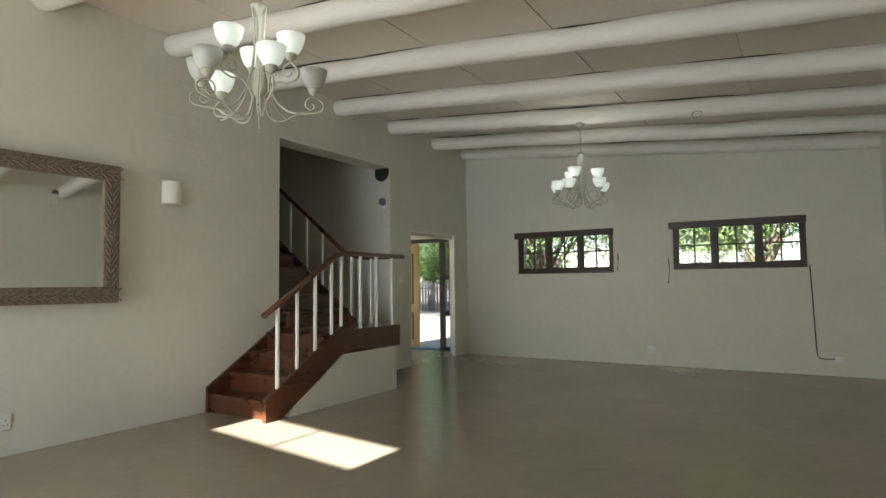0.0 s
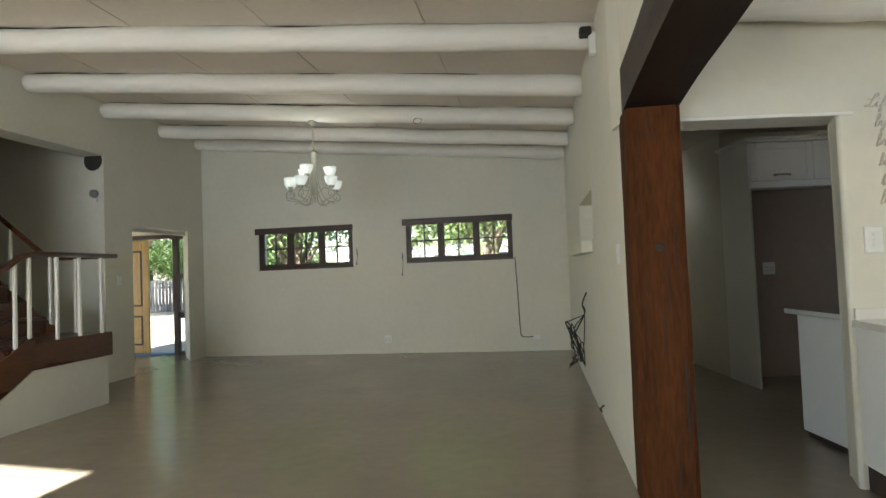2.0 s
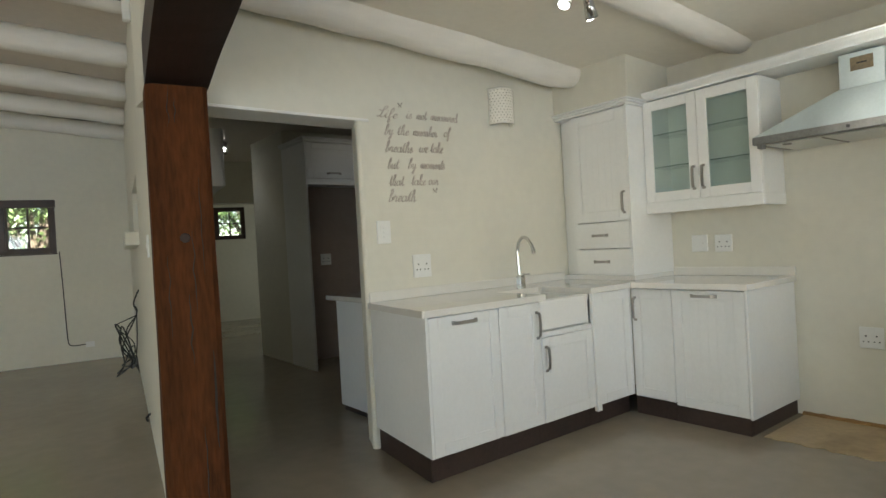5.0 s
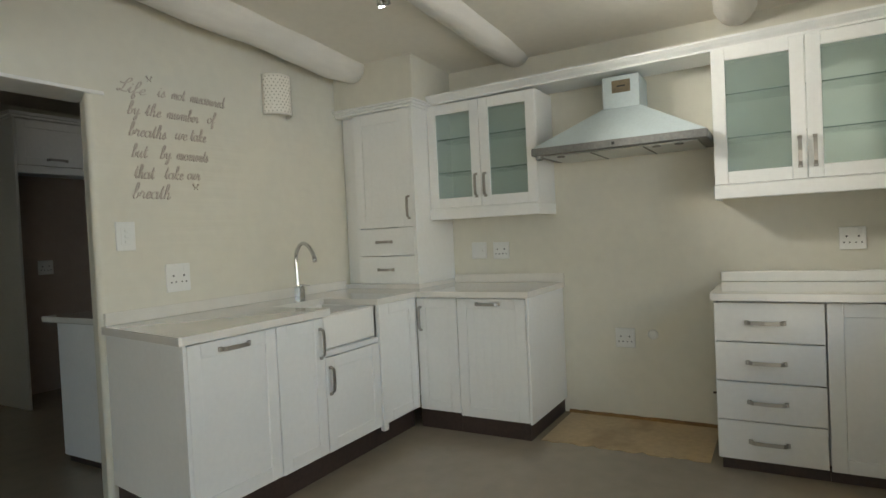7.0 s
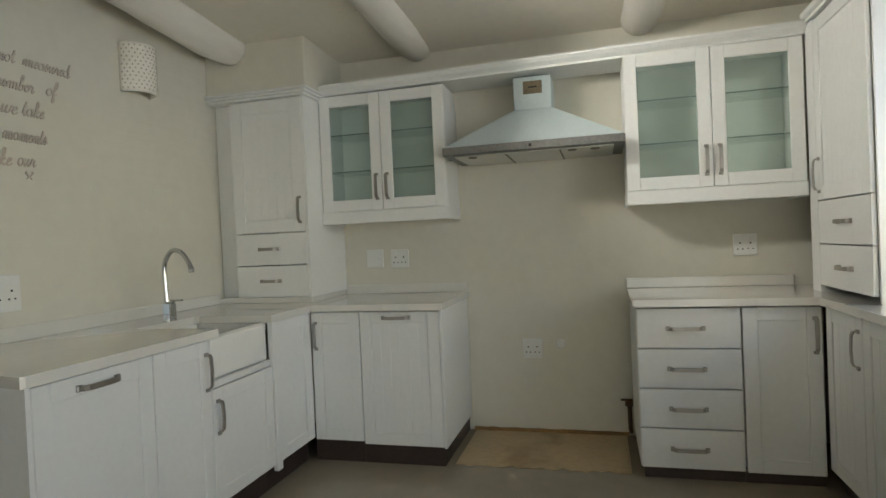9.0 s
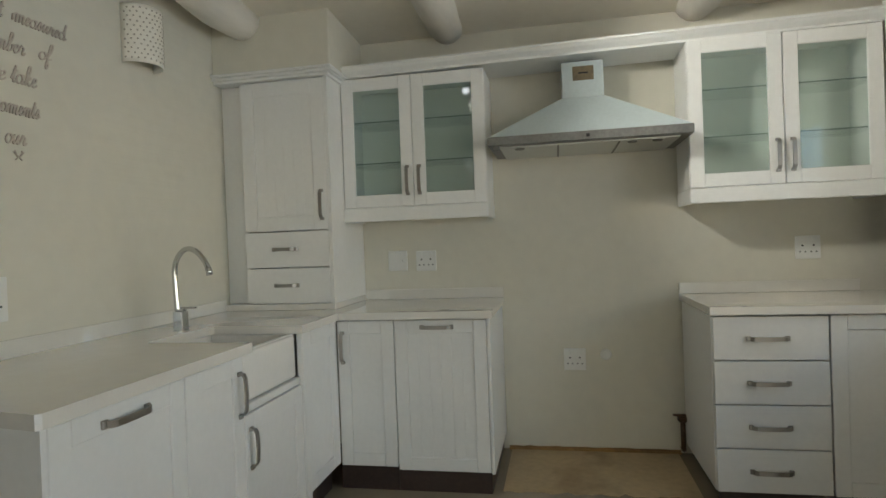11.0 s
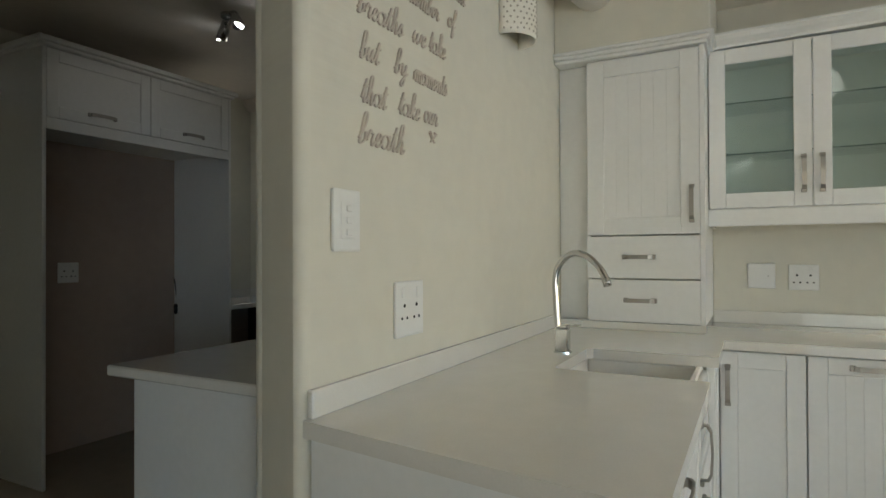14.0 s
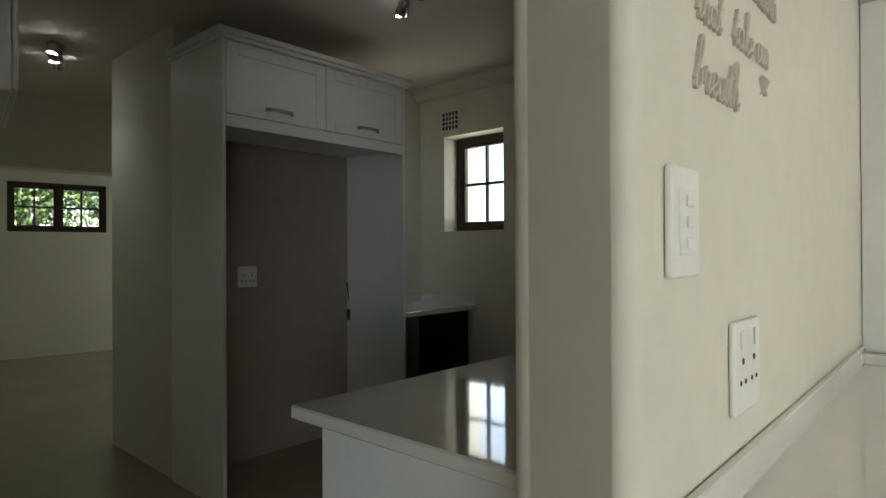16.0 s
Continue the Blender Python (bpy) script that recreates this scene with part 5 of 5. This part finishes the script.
def hump(x):
    return [(x, 0.05), (x + 0.06, 0.65), (x + 0.28, 1.0), (x + 0.46, 0.8), (x + 0.48, 0.05)]


def tail_loop(x):
    return [(x, 1.0), (x, -0.55), (x - 0.16, -0.95), (x - 0.36, -0.7), (x, -0.05), (x + 0.35, 0.3)]


LETTERS = {                                       # strokes and width of each script letter, the small letters one unit high
    "a": ([bowl(0) + stem(0.8)], 1.15), "b": ([tall_loop(0) + [(0.38, 0.0), (0.64, 0.3), (0.58, 0.8), (0.8, 0.75)]], 0.85),
    "d": ([bowl(0) + stem(0.8, 2.1)], 1.15), "e": ([[(0, 0.3), (0.42, 0.55), (0.5, 0.88), (0.28, 1.0), (0.1, 0.6), (0.16, 0.12), (0.4, 0.0), (0.72, 0.3)]], 0.72),
    "f": ([tall_loop(0) + [(0.12, -0.7), (0.26, -0.95), (0.38, -0.5), (0.16, 0.05), (0.6, 0.35)]], 0.65), "h": ([tall_loop(0) + hump(0.14)[1:] + [(0.78, 0.0), (1.0, 0.3)]], 1.0),
    "i": ([[(0, 0.3)] + stem(0.2), [(0.24, 1.5), (0.27, 1.56)]], 0.6), "k": ([tall_loop(0) + [(0.2, 0.6), (0.5, 1.0), (0.62, 0.75), (0.25, 0.5), (0.55, 0.1), (0.75, 0.0), (0.95, 0.3)]], 0.95),
    "m": ([[(0, 0.8)] + hump(0.08) + hump(0.56) + hump(1.04) + [(1.7, 0.0), (1.9, 0.3)]], 1.9), "n": ([[(0, 0.8)] + hump(0.08) + hump(0.56) + [(1.2, 0.0), (1.4, 0.3)]], 1.4),
    "o": ([bowl(0) + [(0.6, 0.8), (0.95, 0.8)]], 0.95), "r": ([[(0, 0.3), (0.22, 1.05), (0.34, 0.85), (0.56, 0.85), (0.52, 0.25), (0.66, 0.0), (0.9, 0.3)]], 0.9),
    "s": ([[(0, 0.3), (0.3, 1.1), (0.4, 0.7), (0.52, 0.3), (0.3, 0.0), (0.12, 0.15), (0.4, 0.1), (0.75, 0.3)]], 0.75), "t": ([[(0, 0.3), (0.28, 1.7)] + stem(0.28, 1.6), [(0.05, 1.25), (0.6, 1.3)]], 0.68),
    "u": ([[(0, 0.3)] + stem(0.12) + stem(0.68)], 1.08), "w": ([[(0, 0.3)] + stem(0.12) + stem(0.62) + [(1.12, 1.0), (1.3, 0.85)]], 1.3), "y": ([[(0, 0.8), (0.12, 1.0), (0.16, 0.25), (0.36, 0.05), (0.58, 0.5)] + tail_loop(0.62)], 0.97),
    "L": ([[(-0.1, 1.5), (0.5, 1.5), (0.95, 2.2), (0.72, 2.5), (0.5, 2.0), (0.42, 0.7), (0.2, 0.1), (-0.1, 0.2), (0.1, 0.4), (0.5, 0.1), (0.95, 0.1)]], 0.95)}


def word(text, u, z, size, width):
    """A word of joined script strokes cut from board, fixed to the wall."""
    strokes, x = [], 0.0
    for ch in text:
        lines, w = LETTERS[ch]
        strokes += [[(x + a + 0.30 * b, b) for a, b in line] for line in lines]
        x += w
    xs = [a for line in strokes for a, b in line]
    k = width / (max(xs) - min(xs))
    bm = bmesh.new()
    for line in strokes:
        pts = soft([(u + (a - min(xs)) * k, -0.0035, z + b * size) for a, b in line], 3)
        n = len(pts)
        rings = []
        for i, p in enumerate(pts):               # flat ribbon, broader on the upright strokes
            d = (pts[min(i + 1, n - 1)] - pts[max(i - 1, 0)]).normalized()
            s = Vector((-d.z, 0, d.x)) * (0.0017 + 0.0010 * abs(d.z))
            rings.append([bm.verts.new(p + q) for q in (s + Vector((0, 0.003, 0)), s - Vector((0, 0.003, 0)), -s - Vector((0, 0.003, 0)), -s + Vector((0, 0.003, 0)))])
        for p, q in zip(rings, rings[1:]):
            for j in range(4):
                bm.faces.new((p[j], p[(j + 1) % 4], q[(j + 1) % 4], q[j]))
        bm.faces.new(rings[0][::-1])
        bm.faces.new(rings[-1])
    return part("word", bm, LETTER, wlt)


for z, size, words in ((2.052, 0.030, (("Life", -0.205, 0.165), ("is", 0.015, 0.050), ("not", 0.10, 0.090), ("measured", 0.215, 0.250))),
                       (1.945, 0.031, (("by", -0.155, 0.070), ("the", -0.060, 0.095), ("number", 0.065, 0.210), ("of", 0.320, 0.065))),
                       (1.836, 0.033, (("breaths", -0.155, 0.225), ("we", 0.105, 0.080), ("take", 0.200, 0.110))),
                       (1.728, 0.032, (("but", -0.145, 0.095), ("by", 0.010, 0.070), ("moments", 0.110, 0.215))),
                       (1.621, 0.033, (("that", -0.140, 0.125), ("take", 0.030, 0.120), ("our", 0.170, 0.085))),
                       (1.520, 0.036, (("breath", -0.152, 0.225),))):
    for text, u, w in words:
        word(text, u, z + 0.035 * (u + 0.15), size, w * 0.93)


def butterfly(u, z, s):
    bm = bmesh.new()
    for q in (-1, 1):
        tube(bm, [(u + q * s * 0.15, -0.004, z), (u + q * s * 0.7, -0.004, z + s * 0.7), (u + q * s * 0.5, -0.004, z + s)], [s * 0.16, s * 0.34, s * 0.08], 6, flat=0.3)
        tube(bm, [(u + q * s * 0.1, -0.004, z), (u + q * s * 0.5, -0.004, z - s * 0.4)], [s * 0.12, s * 0.22], 6, flat=0.3)
    return part("butterfly", bm, LETTER, wlt)


butterfly(-0.030, 2.135, 0.022)
butterfly(0.215, 1.588, 0.024)


def spot_fitting(x, y, z, axes=ID, aims=((-0.1, -0.02), (0.1, 0.03))):
    ob = thing("spot_light", (x, y, z), "chrome two-lamp ceiling spotlight, lit", "lamp", "ceiling spotlights", axes=axes)
    part("base_plate", lathe(bmesh.new(), [(0.05, 0.0), (0.05, -0.018), (0.01, -0.02)], (x, y, z), 16), CHROME, ob)
    for dx, dy in aims:
        head = part("lamp_head", tube(bmesh.new(), [(x + dx * 0.6, y + dy, z - 0.02), (x + dx, y + dy * 2, z - 0.10)], [0.024, 0.034], 14), CHROME, ob, smooth=True)
        part("lamp_face", tube(bmesh.new(), [(x + dx, y + dy * 2, z - 0.1005), (x + dx * 1.02, y + dy * 2, z - 0.104)], 0.028, 14), SPOTFACE, head, "glowing lamp face")
        part("stem", tube(bmesh.new(), [(x + dx * 0.3, y, z - 0.015), (x + dx * 0.62, y + dy, z - 0.045)], 0.007, 8), CHROME, ob)
    return ob


spot_fitting(0.275, -1.235, zk(0.275) - 0.072, KM, ((-0.135, 0.0), (0.135, 0.02)))
spot_fitting(3.05, 8.43, 2.60, ID, ((-0.03, -0.07), (0.0, 0.02), (0.04, 0.09)))
spot_fitting(1.05, 1.75, 2.60, KM, ((-0.05, -0.06), (0.05, 0.06)))
for eye, aim, w, cone in (((0.42, -1.26, 2.33), (1.5, -3.3, 1.95), 16, 74), ((0.12, -1.26, 2.33), (1.5, -1.6, 0.6), 0.4, 110), ((1.05, 1.75, 2.46), (1.1, 2.6, 1.6), 0.15, 130)):
    ob = new("spot_glow", bpy.data.lights.new("spot_glow", "SPOT"))
    ob.data.energy, ob.data.spot_size, ob.data.spot_blend, ob.data.shadow_soft_size, ob.data.color = w, radians(cone), 0.9, 0.09, (1.0, 0.97, 0.88)
    ob.matrix_world = KM @ look(eye, aim)
ob = new("spot_glow", bpy.data.lights.new("spot_glow", "SPOT"))
ob.data.energy, ob.data.spot_size, ob.data.spot_blend, ob.data.shadow_soft_size, ob.data.color = 0.35, radians(120), 0.8, 0.04, (0.95, 0.98, 1.0)
ob.matrix_world = Matrix.Translation((3.05, 8.43, 2.44))

# ---------------------------------------------------------------- scullery
pn = thing("scullery_counter", (0.9, 0.6, 0), "cream cabinet end with a quartz top behind the wall", "counter", axes=KM)
part("slab", box((-0.105, 0.238, 0.852), (2.498, 1.055, 0.888), 0.005), QUARTZ, pn)
part("end_panel", box((-0.045, 0.240, 0.04), (-0.025, 1.00, 0.851), 0.003), CABINET, pn)
part("front_panel", box((-0.025, 0.98, 0.04), (2.498, 1.00, 0.851), 0.003), CABINET, pn)
part("plinth", boxes(((-0.030, 0.24, 0), (-0.012, 0.97, 0.039)), ((-0.012, 0.952, 0), (2.498, 0.97, 0.039))), PLINTH, pn)

F_AX = KM @ pose(0, 2.50, 0)
fr = thing("fridge_housing", (1.1, 0.3, 0), "cream fridge housing with two top cupboards, standing empty", "cabinet", axes=F_AX)
part("side_panel", box((0.462, 0.0, 0.0), (0.482, 0.588, 2.375), 0.002), CABINET, fr)
part("side_panel", box((1.722, 0.0, 0.0), (1.742, 0.588, 2.375), 0.002), CABINET, fr)
part("rail", box((0.482, 0.0, 1.932), (1.722, 0.020, 1.995), 0.003), CABINET, fr)
part("top_box", boxes(((0.482, 0.021, 1.975), (1.722, 0.585, 1.995)), ((0.482, 0.021, 2.355), (1.722, 0.585, 2.375)), ((1.092, 0.021, 1.995), (1.110, 0.585, 2.355))), CABINET, fr)
handle(front(fr, "door", 0.482, 1.101, 1.997, 2.372, boards=False), 0.79, 2.052, 0.15, False)
handle(front(fr, "door", 1.101, 1.722, 1.997, 2.372, boards=False), 1.42, 2.052, 0.15, False)
part("cornice", boxes(((0.445, -0.018, 2.376), (1.760, 0.588, 2.395)), ((0.425, -0.038, 2.395), (1.780, 0.588, 2.425)), bevel=0.005), CABINET, fr)
ob = thing("loose_flex", (1.55, 3.08, 0.85), "short black flex with a plug hanging in the fridge space", "cable", axes=KM)
part("flex", tube(bmesh.new(), soft([(1.72, 3.085, 1.07), (1.725, 3.07, 0.98), (1.73, 3.07, 0.88)]), 0.006, 6), BLACK, ob)
part("plug", box((1.708, 3.05, 0.80), (1.748, 3.085, 0.88), 0.01), BLACK, ob)

sc2 = thing("scullery_shelf", (2.1, 2.8, 0), "cream quartz counter over a dark empty appliance space", "counter", axes=KM)
part("slab", box((1.744, 2.512, 0.852), (2.497, 3.088, 0.888), 0.004), QUARTZ, sc2)
part("upstand", boxes(((1.744, 3.070, 0.888), (2.482, 3.088, 0.955)), ((2.482, 2.512, 0.888), (2.497, 3.088, 0.955)), bevel=0.003), QUARTZ, sc2)
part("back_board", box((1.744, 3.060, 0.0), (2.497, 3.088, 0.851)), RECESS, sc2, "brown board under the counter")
part("support", box((2.44, 2.56, 0.0), (2.46, 3.06, 0.851)), PLINTH, sc2)

vt = thing("air_vent", (2.499, 2.76, 2.24), "small square air brick grille in the wall", "vent", axes=KM)
part("frame", boxes(((2.492, 2.668, 2.240), (2.499, 2.856, 2.252)), ((2.492, 2.668, 2.390), (2.499, 2.856, 2.402)), ((2.492, 2.668, 2.252), (2.499, 2.680, 2.390)), ((2.492, 2.844, 2.252), (2.499, 2.856, 2.390))), PLASTIC, vt)
part("backing", box((2.4965, 2.680, 2.252), (2.499, 2.844, 2.390)), CRACK, vt)
for i in range(1, 5):
    part("bar", box((2.492, 2.680 + 0.033 * i - 0.004, 2.252), (2.4962, 2.680 + 0.033 * i + 0.004, 2.390)), PLASTIC, vt)
for i in range(1, 4):
    part("bar", box((2.491, 2.680, 2.252 + 0.0345 * i - 0.004), (2.4962, 2.844, 2.252 + 0.0345 * i + 0.004)), PLASTIC, vt)

pc = thing("wall_cupboard", (2.46, 6.9, 1.86), "cream wall cupboard in the passage", "cupboard")
part("body", box((2.302, 6.60, 1.86), (2.735, 7.40, 2.38), 0.004), CABINET, pc)
part("door", box((2.737, 6.605, 1.865), (2.755, 6.998, 2.375), 0.004), CABINET, pc)
part("door", box((2.737, 7.002, 1.865), (2.755, 7.395, 2.375), 0.004), CABINET, pc)

# ---------------------------------------------------------------- outdoors
structure("ground", box((-600, -600, -0.6), (600, 600, -0.12)), GROUND, "dry pale ground with leaf litter", "ground")
# unseen slabs, added only to block sun from the kitchen and west openings
structure("sun_blocker", boxes(((2.35, -4.0, 2.55), (7.2, 0.05, 2.65)), ((-9.0, -3.0, 2.55), (-4.18, 3.2, 2.65))), BOARD, "plain unseen slabs that keep the sun off the openings", "roof")
structure("garden_wall", boxes(((-1.5, 18.8, -0.12), (14, 19.0, 1.75))), OUTWALL, "pale grey-blue garden wall", "wall")

fc = thing("fence", (-14, 25, -0.12), "weathered grey upright-board garden fence", "fence")
for z in (0.15, 0.95):
    part("fence_rail", box((-24.6, 25.06, z), (-3.8, 25.10, z + 0.08)), FENCE, fc)
random.seed(5)
for i in range(124):
    x = -24.5 + 0.168 * i
    ob = part("board", box((x, 25.0, -0.10), (x + 0.13, 25.03, 1.30 + 0.05 * random.random()), 0.004), FENCE, fc)


def tree(x, y, height, spread, seed, leaves, mat, trunk=0.18, low=0.35):
    random.seed(seed)
    ob = thing("tree", (x, y, -0.12), "leafy green garden tree", "tree", "garden trees")
    bm = bmesh.new()
    fork = height * low
    tube(bm, soft([(x, y, -0.15), (x + 0.06, y, fork * 0.5), (x + 0.1 * random.uniform(-1, 1), y + 0.1, fork)], 4), [trunk * (1 - 0.05 * k) for k in range(9)], 10)
    tips = []
    for k in range(7):
        a = 2 * math.pi * k / 7 + random.random()
        r = spread * random.uniform(0.45, 0.85)
        tip = Vector((x + r * math.cos(a), y + r * math.sin(a), height * random.uniform(0.55, 0.95)))
        mid = Vector((x, y, fork)).lerp(tip, 0.5) + Vector((0, 0, 0.3))
        tube(bm, soft([(x, y, fork * 0.95), mid, tip], 4), [trunk * 0.5 * (1 - 0.1 * j) for j in range(9)], 7)
        tips += [tip, mid]
        for j in range(3):
            t2 = tip + Vector((random.uniform(-1, 1), random.uniform(-1, 1), random.uniform(-0.9, 0.7))) * spread * 0.4
            tube(bm, [mid.lerp(tip, 0.6), t2], [trunk * 0.2, trunk * 0.05], 5)
            tips.append(t2)
    part("trunk", bm, BARK, ob)
    vs, fs = [], []
    for i in range(int(leaves * 2.4)):
        t = random.choice(tips)
        p = t + Vector([random.gauss(0, 1) for _ in range(3)]) * spread * 0.17
        a, b = Vector([random.gauss(0, 1) for _ in range(3)]).normalized(), Vector([random.gauss(0, 1) for _ in range(3)]).normalized()
        s = random.uniform(0.022, 0.052)
        k = len(vs)
        b = (b - a * b.dot(a)).normalized()
        vs += [p - a * s * 1.5, p + b * s * 0.6, p + a * s * 1.5, p - b * s * 0.6]
        fs.append((k, k + 1, k + 2, k + 3))
    me = bpy.data.meshes.new("crown")
    me.from_pydata([v - BASE[ob] for v in vs], [], fs)
    me.materials.append(mat)
    cr = new("crown", me)
    cr.parent = ob
    return ob


# the three trees at y 17.6 to 18.8 are added to shade the fence
for k, (x, y, h, s, n, m) in enumerate(((-14.5, 28.0, 6.6, 3.6, 12000, LEAF), (-18.0, 28.5, 7.0, 3.8, 11000, LEAF), (-11.0, 28.2, 6.6, 3.4, 11000, LEAFLIGHT), (-15.0, 17.6, 8.0, 4.2, 14000, LEAF), (-19.0, 18.6, 7.6, 4.0, 11000, LEAF), (-11.5, 18.8, 7.2, 3.6, 9000, LEAF), (-15.2, 26.6, 3.6, 2.1, 9000, LEAF), (-12.4, 26.5, 3.4, 2.0, 9000, LEAF), (-18.4, 26.7, 3.6, 2.1, 6000, LEAF), (-9.8, 26.4, 3.2, 1.9, 6000, LEAF), (-4.6, 15.5, 4.6, 2.3, 8000, LEAFLIGHT), (-2.2, 17.0, 5.0, 2.4, 9000, LEAF),
                                      (0.4, 15.8, 4.6, 2.4, 9000, LEAFLIGHT), (2.8, 17.2, 5.0, 2.5, 9000, LEAF), (5.3, 18.6, 4.8, 2.4, 6000, LEAFLIGHT), (-1.0, 21.5, 6.5, 3.4, 6000, LEAF), (3.8, 22.0, 6.5, 3.4, 6000, LEAF))):
    tree(x, y, h, s, 100 + k, n, m, low=0.28)
